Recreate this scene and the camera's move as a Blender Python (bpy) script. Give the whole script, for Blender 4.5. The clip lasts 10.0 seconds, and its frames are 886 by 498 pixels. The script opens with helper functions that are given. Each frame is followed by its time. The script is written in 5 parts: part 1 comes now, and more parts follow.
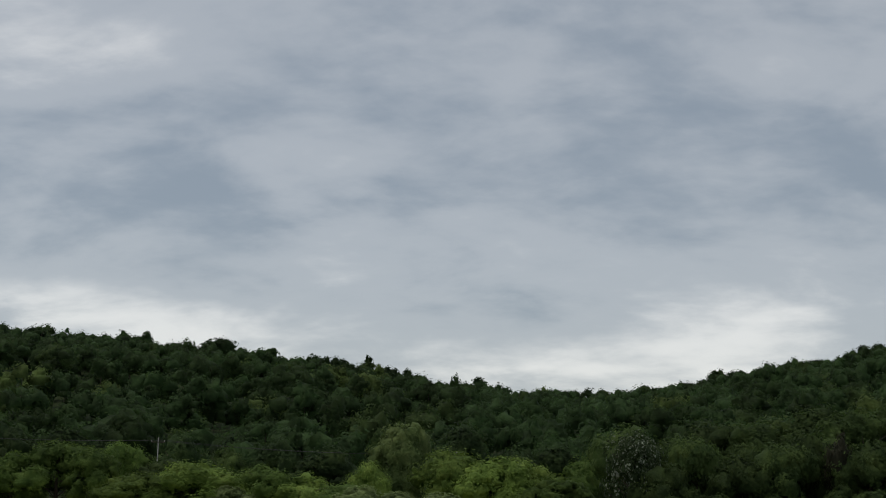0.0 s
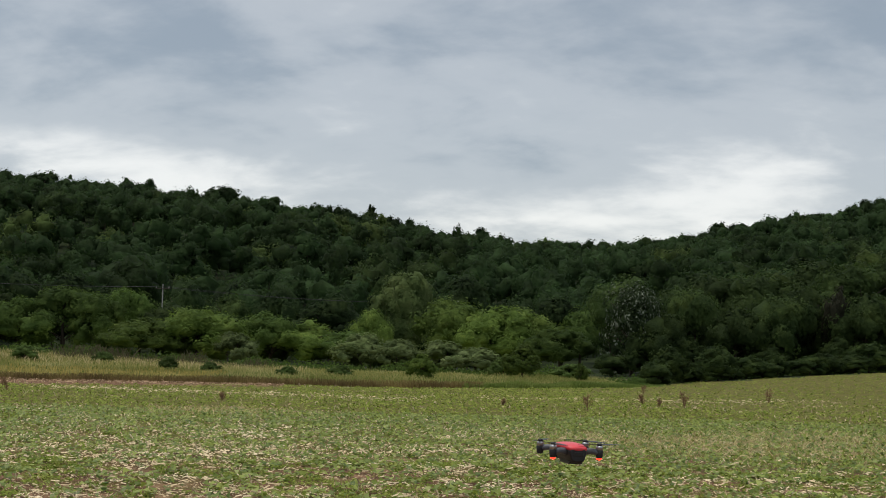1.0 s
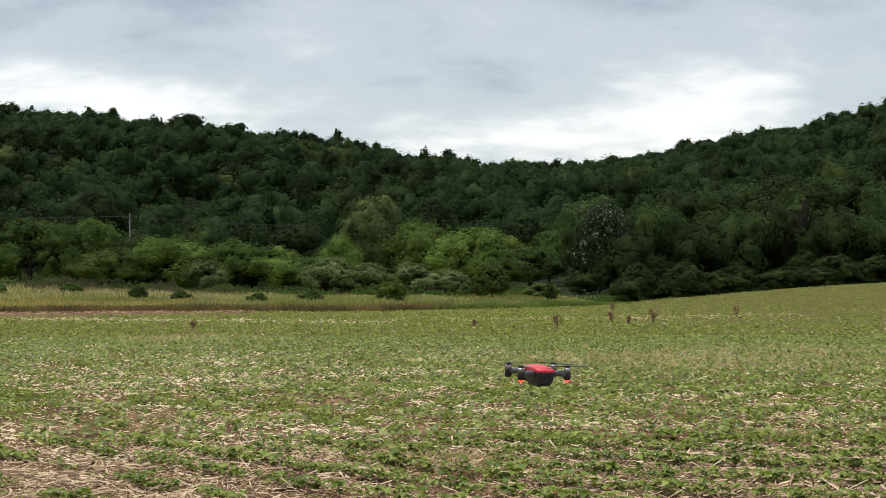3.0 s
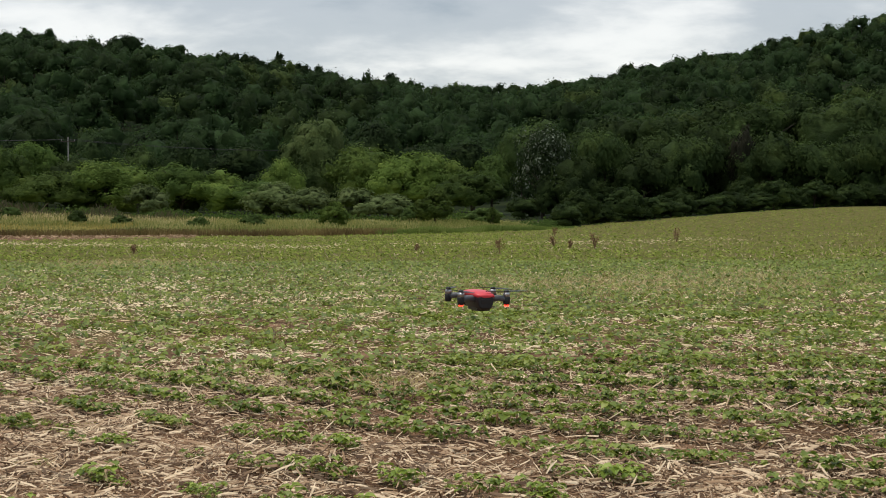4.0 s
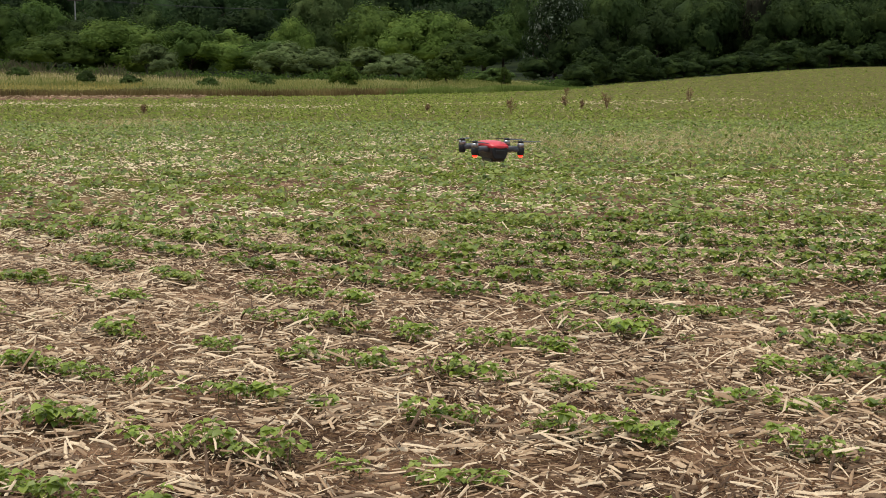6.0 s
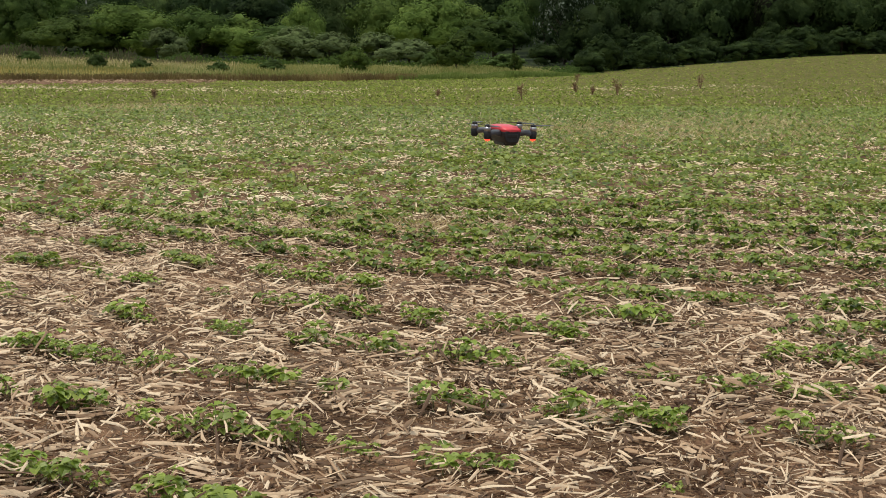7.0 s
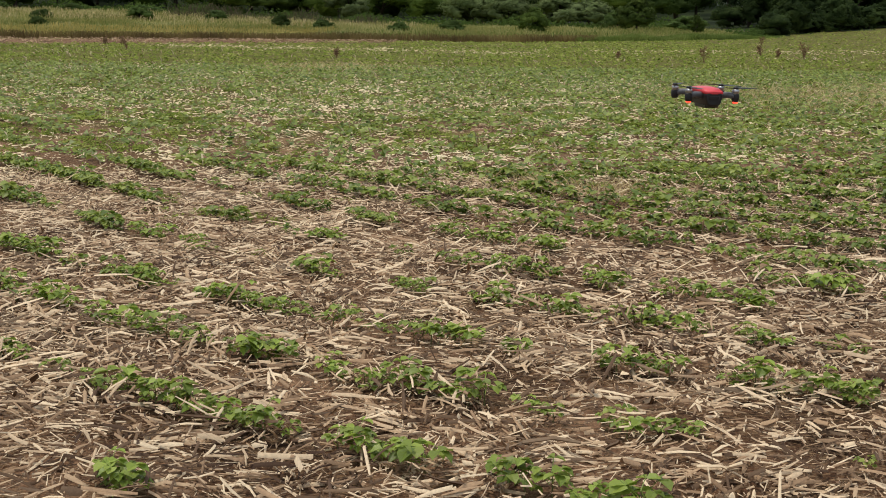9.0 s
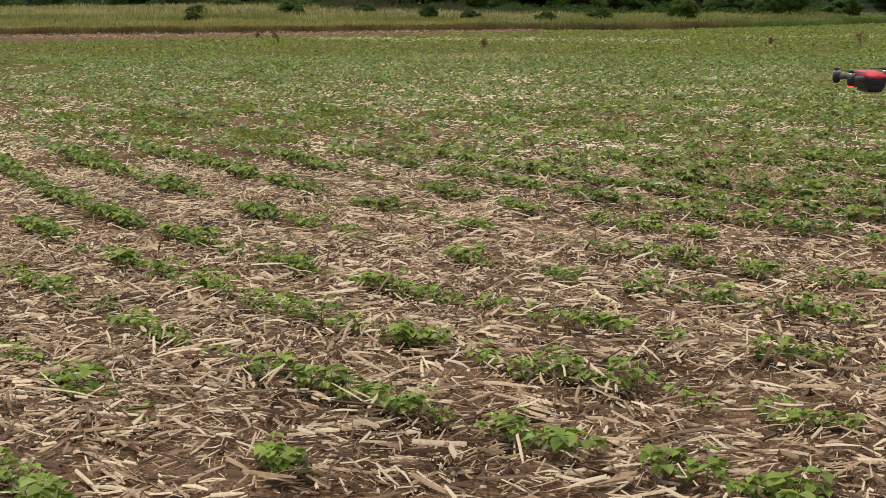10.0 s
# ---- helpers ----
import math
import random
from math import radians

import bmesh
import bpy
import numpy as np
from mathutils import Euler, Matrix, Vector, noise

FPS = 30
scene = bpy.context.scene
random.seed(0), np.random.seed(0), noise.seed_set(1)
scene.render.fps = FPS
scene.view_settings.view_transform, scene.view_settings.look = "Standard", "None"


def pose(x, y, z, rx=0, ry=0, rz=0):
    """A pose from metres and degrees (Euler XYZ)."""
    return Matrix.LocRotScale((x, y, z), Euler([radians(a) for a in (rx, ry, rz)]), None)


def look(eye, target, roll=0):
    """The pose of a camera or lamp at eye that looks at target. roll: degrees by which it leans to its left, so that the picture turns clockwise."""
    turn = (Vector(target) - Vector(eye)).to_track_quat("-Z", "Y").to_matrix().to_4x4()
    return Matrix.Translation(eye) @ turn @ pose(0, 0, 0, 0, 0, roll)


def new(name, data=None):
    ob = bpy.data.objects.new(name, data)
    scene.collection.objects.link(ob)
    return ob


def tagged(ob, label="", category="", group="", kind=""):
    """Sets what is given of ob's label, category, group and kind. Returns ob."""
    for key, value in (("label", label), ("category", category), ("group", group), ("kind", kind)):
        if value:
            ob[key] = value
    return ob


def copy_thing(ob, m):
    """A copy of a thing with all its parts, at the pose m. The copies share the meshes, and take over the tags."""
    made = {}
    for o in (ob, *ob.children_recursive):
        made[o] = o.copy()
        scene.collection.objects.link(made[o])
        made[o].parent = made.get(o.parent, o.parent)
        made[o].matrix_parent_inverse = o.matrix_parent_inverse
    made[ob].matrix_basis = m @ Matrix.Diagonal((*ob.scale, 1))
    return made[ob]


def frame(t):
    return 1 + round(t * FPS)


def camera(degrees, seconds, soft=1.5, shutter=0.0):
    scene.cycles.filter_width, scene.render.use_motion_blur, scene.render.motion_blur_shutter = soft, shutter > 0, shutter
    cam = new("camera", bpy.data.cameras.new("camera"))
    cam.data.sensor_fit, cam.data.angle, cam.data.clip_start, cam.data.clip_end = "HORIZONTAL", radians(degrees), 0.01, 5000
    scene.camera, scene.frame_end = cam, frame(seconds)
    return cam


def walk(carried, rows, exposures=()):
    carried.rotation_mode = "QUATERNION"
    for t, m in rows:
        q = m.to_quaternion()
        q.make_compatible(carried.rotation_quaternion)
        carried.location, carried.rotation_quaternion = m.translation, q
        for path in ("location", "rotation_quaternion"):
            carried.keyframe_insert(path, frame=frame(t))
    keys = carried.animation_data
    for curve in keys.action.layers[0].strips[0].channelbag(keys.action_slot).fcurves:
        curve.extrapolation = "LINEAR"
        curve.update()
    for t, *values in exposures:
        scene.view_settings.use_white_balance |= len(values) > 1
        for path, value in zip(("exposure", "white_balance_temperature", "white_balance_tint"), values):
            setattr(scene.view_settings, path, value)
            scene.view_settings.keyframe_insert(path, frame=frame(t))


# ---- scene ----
# The way of the camera: held at eye height, tilting down from the sky to the field.
PATH = [
    (0, pose(0.010, 0.003, 1.506, 100.78, 0, -0.81) @ pose(0, 0, 0, 0, 0, 0.84)),
    (0.5, pose(0.010, 0.003, 1.507, 97.37, 0, -1.19) @ pose(0, 0, 0, 0, 0, -0.12)),
    (1, pose(0.011, 0.004, 1.507, 94.48, 0, -0.81) @ pose(0, 0, 0, 0, 0, 1.38)),
    (1.5, pose(0.013, 0.004, 1.509, 92.63, 0, -0.15) @ pose(0, 0, 0, 0, 0, 1.32)),
    (2, pose(0.015, 0.005, 1.511, 91.90, 0, -0.16) @ pose(0, 0, 0, 0, 0, 0.60)),
    (2.5, pose(0.017, 0.006, 1.513, 91.59, 0, -0.90) @ pose(0, 0, 0, 0, 0, 0.00)),
    (3.8, pose(0.026, 0.010, 1.524, 89.10, 0, -4.35) @ pose(0, 0, 0, 0, 0, 0.12)),
    (4, pose(0.027, 0.009, 1.519, 88.05, 0, -4.58) @ pose(0, 0, 0, 0, 0, 0.00)),
    (4.5, pose(0.022, 0.004, 1.502, 85.21, 0, -4.61) @ pose(0, 0, 0, 0, 0, -0.02)),
    (5, pose(0.020, 0.003, 1.494, 83.30, 0, -4.31) @ pose(0, 0, 0, 0, 0, -0.01)),
    (5.5, pose(0.019, 0.003, 1.493, 82.55, 0, -4.17) @ pose(0, 0, 0, 0, 0, 0.00)),
    (7, pose(0.012, 0.002, 1.487, 81.62, 0, -3.73) @ pose(0, 0, 0, 0, 0, 0.23)),
    (7.5, pose(0.003, -0.000, 1.481, 81.10, 0, -2.52) @ pose(0, 0, 0, 0, 0, 0.51)),
    (8, pose(-0.012, -0.004, 1.478, 80.64, 0, -0.63) @ pose(0, 0, 0, 0, 0, 0.64)),
    (8.5, pose(-0.027, -0.006, 1.481, 80.35, 0, 1.45) @ pose(0, 0, 0, 0, 0, 0.50)),
    (9, pose(-0.045, -0.008, 1.483, 79.97, 0, 3.62) @ pose(0, 0, 0, 0, 0, 0.54)),
    (9.5, pose(-0.059, -0.016, 1.482, 79.58, 0, 6.21) @ pose(0, 0, 0, 0, 0, 0.23)),
    (10, pose(-0.063, -0.023, 1.481, 79.56, 0, 9.90) @ pose(0, 0, 0, 0, 0, -0.61)),
]
cam = camera(36.07, 10.0, soft=0.9, shutter=0.1)
walk(cam, PATH, exposures=[(0, -0.24), (0.5, -0.15), (1, 0.0), (1.5, 0.23), (2.5, 0.33), (4, 0.09), (4.5, 0.07), (5, 0.28), (7.5, 0.22), (8.5, 0.24), (9, 0.13), (10, 0.08)])


# ---- world and sun ----
def build_sky():
    """A high, streaky overcast: cloud sheets over a Nishita sky."""
    w = bpy.data.worlds.new("overcast_sky")
    scene.world = w
    w.use_nodes = True
    nt = w.node_tree
    nt.nodes.clear()
    N, L = nt.nodes.new, nt.links.new

    def math_node(op, a, b=None):
        n = N("ShaderNodeMath")
        n.operation = op
        for k, v in enumerate((a, b)):
            if v is None:
                continue
            if isinstance(v, (int, float)):
                n.inputs[k].default_value = v
            else:
                L(v, n.inputs[k])
        return n.outputs[0]

    tc, sep = N("ShaderNodeTexCoord"), N("ShaderNodeSeparateXYZ")
    L(tc.outputs["Generated"], sep.inputs[0])
    up = math_node("MAXIMUM", sep.outputs[2], 0.0)
    lift = math_node("ADD", up, 0.36)
    comb = N("ShaderNodeCombineXYZ")
    L(math_node("DIVIDE", sep.outputs[0], lift), comb.inputs[0])
    L(math_node("DIVIDE", sep.outputs[1], lift), comb.inputs[1])
    layers = []
    for rot, sx, sy, scale, detail, rough, dist in ((34, 0.9, 1.0, 1.9, 5, 0.5, 0.35), (24, 0.8, 1.1, 6.0, 7, 0.54, 0.25), (38, 0.75, 1.2, 17.0, 6, 0.56, 0.15)):
        mp = N("ShaderNodeMapping")
        mp.inputs["Rotation"].default_value = (0, 0, radians(rot))
        mp.inputs["Scale"].default_value = (sx, sy, 1)
        mp.inputs["Location"].default_value = (3.1 * sx, 1.7, 0)
        L(comb.outputs[0], mp.inputs[0])
        nz = N("ShaderNodeTexNoise")
        nz.inputs["Scale"].default_value, nz.inputs["Detail"].default_value = scale, detail
        nz.inputs["Roughness"].default_value, nz.inputs["Distortion"].default_value = rough, dist
        L(mp.outputs[0], nz.inputs["Vector"])
        layers.append(math_node("SUBTRACT", nz.outputs[0], 0.5))
    fac = math_node("ADD", math_node("ADD", math_node("MULTIPLY", layers[0], 0.46), math_node("MULTIPLY", layers[1], 0.44)), math_node("MULTIPLY", layers[2], 0.12))
    fac = math_node("ADD", fac, 0.465)
    # thinner and brighter cloud low over the horizon
    low = N("ShaderNodeMapRange")
    low.interpolation_type = "SMOOTHSTEP"
    low.inputs[1].default_value, low.inputs[2].default_value = 0.08, 0.22
    low.inputs[3].default_value, low.inputs[4].default_value = 0.10, 0.0
    L(sep.outputs[2], low.inputs[0])
    fac = math_node("ADD", fac, low.outputs[0])
    # the broad thick and thin places of the sheet: bearing, height, half widths (degrees), thinness
    side = math_node("ADD", math_node("ARCTAN2", sep.outputs[0], sep.outputs[1]), math_node("MULTIPLY", layers[1], 0.06))
    high = math_node("ADD", math_node("ARCSINE", sep.outputs[2]), math_node("MULTIPLY", layers[1], 0.03))
    for az, el, waz, wel, thin in ((-16, 8.2, 4.5, 0.8, 0.095), (-10, 6.9, 4.0, 0.8, 0.07), (15, 8.0, 7.5, 2.8, 0.115), (5, 5.8, 5.0, 1.1, 0.10), (-7.0, 11.0, 2.2, 0.8, -0.11),
                                   (-14, 18.5, 5.0, 2.0, 0.14), (7, 18.5, 7.0, 2.2, -0.055), (-6, 14.6, 3.4, 0.8, 0.08), (0, 16.2, 5.0, 1.4, -0.06), (15, 15.5, 6.0, 2.5, -0.06), (1, 9.2, 3.0, 1.2, -0.05)):
        dx = math_node("MULTIPLY", math_node("SUBTRACT", side, radians(az)), 1 / radians(waz))
        dy = math_node("MULTIPLY", math_node("SUBTRACT", high, radians(el)), 1 / radians(wel))
        dist2 = math_node("ADD", math_node("MULTIPLY", dx, dx), math_node("MULTIPLY", dy, dy))
        fac = math_node("ADD", fac, math_node("MULTIPLY", math_node("EXPONENT", math_node("MULTIPLY", dist2, -0.7)), thin))
    ramp = N("ShaderNodeValToRGB")
    ramp.color_ramp.interpolation = "EASE"
    e = ramp.color_ramp.elements
    e[0].position, e[0].color = 0.34, (0.318, 0.362, 0.400, 1)
    e[1].position, e[1].color = 0.74, (1.0, 0.985, 0.94, 1)
    mid = e.new(0.53)
    mid.color = (0.535, 0.56, 0.575, 1)
    L(fac, ramp.inputs[0])
    sky = N("ShaderNodeTexSky")
    sky.sky_type, sky.sun_disc = "NISHITA", False
    sky.sun_elevation, sky.sun_rotation = radians(74), radians(283)
    bg_sky, bg_cloud, add, out = N("ShaderNodeBackground"), N("ShaderNodeBackground"), N("ShaderNodeAddShader"), N("ShaderNodeOutputWorld")
    bg_sky.inputs[1].default_value = 0.03
    zenith = N("ShaderNodeMapRange")
    zenith.interpolation_type = "SMOOTHSTEP"
    zenith.inputs[1].default_value, zenith.inputs[2].default_value = 0.36, 0.95
    zenith.inputs[3].default_value, zenith.inputs[4].default_value = 0.76, 1.7
    L(sep.outputs[2], zenith.inputs[0])
    L(zenith.outputs[0], bg_cloud.inputs[1])
    L(sky.outputs[0], bg_sky.inputs[0])
    L(ramp.outputs[0], bg_cloud.inputs[0])
    L(bg_sky.outputs[0], add.inputs[0])
    L(bg_cloud.outputs[0], add.inputs[1])
    L(add.outputs[0], out.inputs[0])


build_sky()
sun = new("sun", bpy.data.lights.new("sun", "SUN"))
sun.data.energy, sun.data.angle, sun.data.color = 1.8, radians(12), (1.0, 0.91, 0.76)
sun.matrix_world = look((-13, 3, 48), (0, 0, 0))


# ---- materials ----
def shader(name, rough=0.8, spec=0.3):
    m = bpy.data.materials.new(name)
    m.use_nodes = True
    nt = m.node_tree
    b = nt.nodes["Principled BSDF"]
    b.inputs["Roughness"].default_value = rough
    b.inputs["Specular IOR Level"].default_value = spec
    return m, nt, b


def noise_node(nt, scale, detail=4, rough=0.55, coord="Object", stretch=None, rot=0):
    tc, n = nt.nodes.new("ShaderNodeTexCoord"), nt.nodes.new("ShaderNodeTexNoise")
    n.inputs["Scale"].default_value, n.inputs["Detail"].default_value, n.inputs["Roughness"].default_value = scale, detail, rough
    src = tc.outputs[coord]
    if stretch:
        mp = nt.nodes.new("ShaderNodeMapping")
        mp.inputs["Scale"].default_value = stretch
        mp.inputs["Rotation"].default_value = (0, 0, radians(rot))
        nt.links.new(src, mp.inputs[0])
        src = mp.outputs[0]
    nt.links.new(src, n.inputs["Vector"])
    return n.outputs[0]


def ramp_node(nt, fac, *stops):
    r = nt.nodes.new("ShaderNodeValToRGB")
    e = r.color_ramp.elements
    while len(e) < len(stops):
        e.new(0.5)
    for k, (p, c) in enumerate(stops):
        e[k].position, e[k].color = p, (*c, 1)
    nt.links.new(fac, r.inputs[0])
    return r.outputs[0]


def mix_node(nt, fac, a, b, kind="MIX"):
    m = nt.nodes.new("ShaderNodeMix")
    m.data_type, m.blend_type = "RGBA", kind
    for sock, v in ((m.inputs[0], fac), (m.inputs[6], a), (m.inputs[7], b)):
        if isinstance(v, (int, float)):
            sock.default_value = v
        elif isinstance(v, tuple):
            sock.default_value = (*v, 1)
        else:
            nt.links.new(v, sock)
    return m.outputs[2]


def bump_to(nt, b, height, strength, distance=0.02):
    n = nt.nodes.new("ShaderNodeBump")
    n.inputs["Strength"].default_value, n.inputs["Distance"].default_value = strength, distance
    nt.links.new(height, n.inputs["Height"])
    nt.links.new(n.outputs[0], b.inputs["Normal"])


def leaf_material(name, dark, mid, light, patch=0.25, through_light=0.14, rough=0.75, spec=0.12, leafwise=0.22, fine=0, relief=0, stops=(0.12, 0.5, 0.88)):
    """Foliage: colour by leaf, by patch and by plant, with some light coming through the leaves."""
    m, nt, b = shader(name, rough, spec)
    geo, info = nt.nodes.new("ShaderNodeNewGeometry"), nt.nodes.new("ShaderNodeObjectInfo")
    per_leaf = ramp_node(nt, geo.outputs["Random Per Island"], *zip(stops, (dark, mid, light)))
    tone = noise_node(nt, patch, 3)
    patches = ramp_node(nt, tone, (0.32, dark), (0.52, mid), (0.72, light))
    col = mix_node(nt, leafwise, patches, per_leaf)
    if fine:
        clump = ramp_node(nt, noise_node(nt, fine, 5, 0.7), (0.34, (0.86, 0.86, 0.87)), (0.66, (1.16, 1.16, 1.14)))
        col = mix_node(nt, 1.0, col, clump, "MULTIPLY")
        if relief:
            bump_to(nt, b, noise_node(nt, fine * 3, 3, 0.6), 0.7, relief)
    shift = nt.nodes.new("ShaderNodeHueSaturation")
    mr = nt.nodes.new("ShaderNodeMapRange")
    mr.inputs[3].default_value, mr.inputs[4].default_value = 0.68, 1.28
    nt.links.new(info.outputs["Random"], mr.inputs[0])
    nt.links.new(mr.outputs[0], shift.inputs["Value"])
    nt.links.new(col, shift.inputs["Color"])
    nt.links.new(shift.outputs[0], b.inputs["Base Color"])
    tr, mx = nt.nodes.new("ShaderNodeBsdfTranslucent"), nt.nodes.new("ShaderNodeMixShader")
    mx.inputs[0].default_value = through_light
    nt.links.new(shift.outputs[0], tr.inputs[0])
    nt.links.new(b.outputs[0], mx.inputs[1])
    nt.links.new(tr.outputs[0], mx.inputs[2])
    nt.links.new(mx.outputs[0], nt.nodes["Material Output"].inputs[0])
    return m


def grain_material(name, a, b_col, scale, rough=0.8, spec=0.3, bump=0.3, island=0.4, stretch=None, metal=0.0):
    """A plain solid surface with two scales of variation and a fine relief."""
    m, nt, b = shader(name, rough, spec)
    b.inputs["Metallic"].default_value = metal
    col = ramp_node(nt, noise_node(nt, scale, 6, stretch=stretch), (0.3, a), (0.7, b_col))
    geo = nt.nodes.new("ShaderNodeNewGeometry")
    isl = ramp_node(nt, geo.outputs["Random Per Island"], (0.0, a), (1.0, b_col))
    nt.links.new(mix_node(nt, island, col, isl), b.inputs["Base Color"])
    if bump:
        bump_to(nt, b, noise_node(nt, scale * 3, 6, stretch=stretch), bump, 0.01)
    return m


def field_material():
    m, nt, b = shader("field_soil", 0.95, 0.1)
    soil = ramp_node(nt, noise_node(nt, 1.6, 8, 0.6), (0.3, (0.034, 0.017, 0.010)), (0.5, (0.112, 0.058, 0.033)), (0.70, (0.32, 0.19, 0.118)))
    # chaff and crumbs of straw, lying across one another
    f1 = noise_node(nt, 26, 5, 0.6, stretch=(1, 2.6, 1), rot=38)
    f2 = noise_node(nt, 22, 5, 0.6, stretch=(2.6, 1, 1), rot=-31)
    chaff = mix_node(nt, 0.5, ramp_node(nt, f1, (0.5, (0, 0, 0)), (0.6, (1, 1, 1))), ramp_node(nt, f2, (0.5, (0, 0, 0)), (0.6, (1, 1, 1))), "LIGHTEN")
    tone = ramp_node(nt, noise_node(nt, 22, 3), (0.3, (0.27, 0.17, 0.09)), (0.7, (0.48, 0.34, 0.20)))
    col = mix_node(nt, mix_node(nt, 0.5, (0, 0, 0), chaff), soil, tone)
    # low weeds thicken away from the near headland
    tc, sep = nt.nodes.new("ShaderNodeTexCoord"), nt.nodes.new("ShaderNodeSeparateXYZ")
    nt.links.new(tc.outputs["Object"], sep.inputs[0])
    mr = nt.nodes.new("ShaderNodeMapRange")
    mr.inputs[1].default_value, mr.inputs[2].default_value, mr.inputs[3].default_value, mr.inputs[4].default_value = 7, 36, -0.2, 0.40
    nt.links.new(sep.outputs[1], mr.inputs[0])
    add = nt.nodes.new("ShaderNodeMath")
    nt.links.new(noise_node(nt, 0.9, 8, 0.65, stretch=(0.5, 1, 1), rot=35), add.inputs[0])
    nt.links.new(mr.outputs[0], add.inputs[1])
    weeds = ramp_node(nt, add.outputs[0], (0.46, (0, 0, 0)), (0.62, (0.74, 0.74, 0.74)))
    # a bare strip along the western end of the field
    def shaped(op, *values):
        n = nt.nodes.new("ShaderNodeMath")
        n.operation = op
        for k, v in enumerate(values):
            if isinstance(v, (int, float)):
                n.inputs[k].default_value = v
            else:
                nt.links.new(v, n.inputs[k])
        return n.outputs[0]

    strip = shaped("SUBTRACT", sep.outputs[1], shaped("MULTIPLY", sep.outputs[0], 0.5))
    strip = shaped("ADD", strip, shaped("MULTIPLY", noise_node(nt, 0.5, 4), 4.0))
    bare = nt.nodes.new("ShaderNodeMapRange")
    bare.inputs[1].default_value, bare.inputs[2].default_value, bare.inputs[3].default_value, bare.inputs[4].default_value = 62.0, 65.0, 1.0, 0.0
    nt.links.new(strip, bare.inputs[0])
    west = nt.nodes.new("ShaderNodeMapRange")
    west.inputs[1].default_value, west.inputs[2].default_value = -9.0, -3.0
    nt.links.new(sep.outputs[0], west.inputs[0])
    weeds = mix_node(nt, 1.0, weeds, shaped("MAXIMUM", bare.outputs[0], west.outputs[0]), "MULTIPLY")
    green = ramp_node(nt, noise_node(nt, 6, 6, 0.6), (0.3, (0.078, 0.092, 0.017)), (0.7, (0.145, 0.155, 0.034)))
    crumbs = ramp_node(nt, noise_node(nt, 70, 6, 0.7), (0.36, (0.55, 0.55, 0.55)), (0.64, (1.35, 1.3, 1.25)))
    nt.links.new(mix_node(nt, 1.0, mix_node(nt, weeds, col, green), crumbs, "MULTIPLY"), b.inputs["Base Color"])
    bump_to(nt, b, noise_node(nt, 14, 10, 0.65), 0.9, 0.04)
    return m


M_FIELD = field_material()
M_MEADOW = grain_material("meadow_floor", (0.15, 0.155, 0.045), (0.30, 0.28, 0.10), 0.5, 0.95, 0.1, 0.6, 0.0)
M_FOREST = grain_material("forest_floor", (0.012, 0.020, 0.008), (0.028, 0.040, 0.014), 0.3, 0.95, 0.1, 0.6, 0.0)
M_BARK = grain_material("bark", (0.035, 0.028, 0.022), (0.11, 0.09, 0.07), 6, 0.9, 0.15, 0.8, 0.2, (4, 4, 0.6))
M_LEAF_MID = leaf_material("leaf_mid_green", (0.022, 0.041, 0.011), (0.043, 0.072, 0.018), (0.084, 0.126, 0.034), through_light=0.42, patch=3.2, leafwise=0.08, fine=11, relief=0.25)
M_LEAF_GREEN = leaf_material("leaf_fresh_green", (0.044, 0.082, 0.017), (0.084, 0.138, 0.029), (0.144, 0.210, 0.049), through_light=0.42, patch=3.2, leafwise=0.08, fine=11, relief=0.25)
M_LEAF_LIGHT = leaf_material("leaf_light_green", (0.056, 0.095, 0.017), (0.105, 0.161, 0.030), (0.178, 0.241, 0.053), patch=3.2, through_light=0.35, leafwise=0.08, fine=11, relief=0.25)
M_LEAF_GREY = leaf_material("leaf_willow_grey", (0.095, 0.136, 0.044), (0.170, 0.224, 0.080), (0.250, 0.305, 0.128), patch=3.2, through_light=0.35, leafwise=0.08, fine=11, relief=0.25)
M_LEAF_WILLOW = leaf_material("leaf_willow_green", (0.046, 0.076, 0.021), (0.085, 0.122, 0.036), (0.138, 0.178, 0.061), patch=3.2, through_light=0.35, leafwise=0.08, fine=11, relief=0.25)
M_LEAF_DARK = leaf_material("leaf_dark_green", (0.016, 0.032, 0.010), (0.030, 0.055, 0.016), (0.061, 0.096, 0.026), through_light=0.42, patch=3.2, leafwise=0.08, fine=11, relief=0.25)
# shade at the wood's foot is put into the colour: darker than leaf_bush
M_LEAF_SHADE = leaf_material("leaf_shaded_green", (0.024, 0.045, 0.014), (0.046, 0.076, 0.020), (0.088, 0.128, 0.034), through_light=0.42, patch=3.2, leafwise=0.08, fine=11, relief=0.25)
M_LEAF_SILVER = leaf_material("leaf_silver", (0.020, 0.036, 0.013), (0.040, 0.064, 0.022), (0.30, 0.34, 0.26), through_light=0.35, leafwise=0.92, stops=(0.1, 0.80, 0.92))
M_LEAF_BUSH = leaf_material("leaf_bush", (0.051, 0.087, 0.021), (0.093, 0.147, 0.036), (0.159, 0.225, 0.061), patch=3.2, through_light=0.35, leafwise=0.08, fine=11, relief=0.25)
M_LEAF_RUST = leaf_material("leaf_rust_brown", (0.014, 0.017, 0.008), (0.022, 0.022, 0.011), (0.034, 0.030, 0.016))
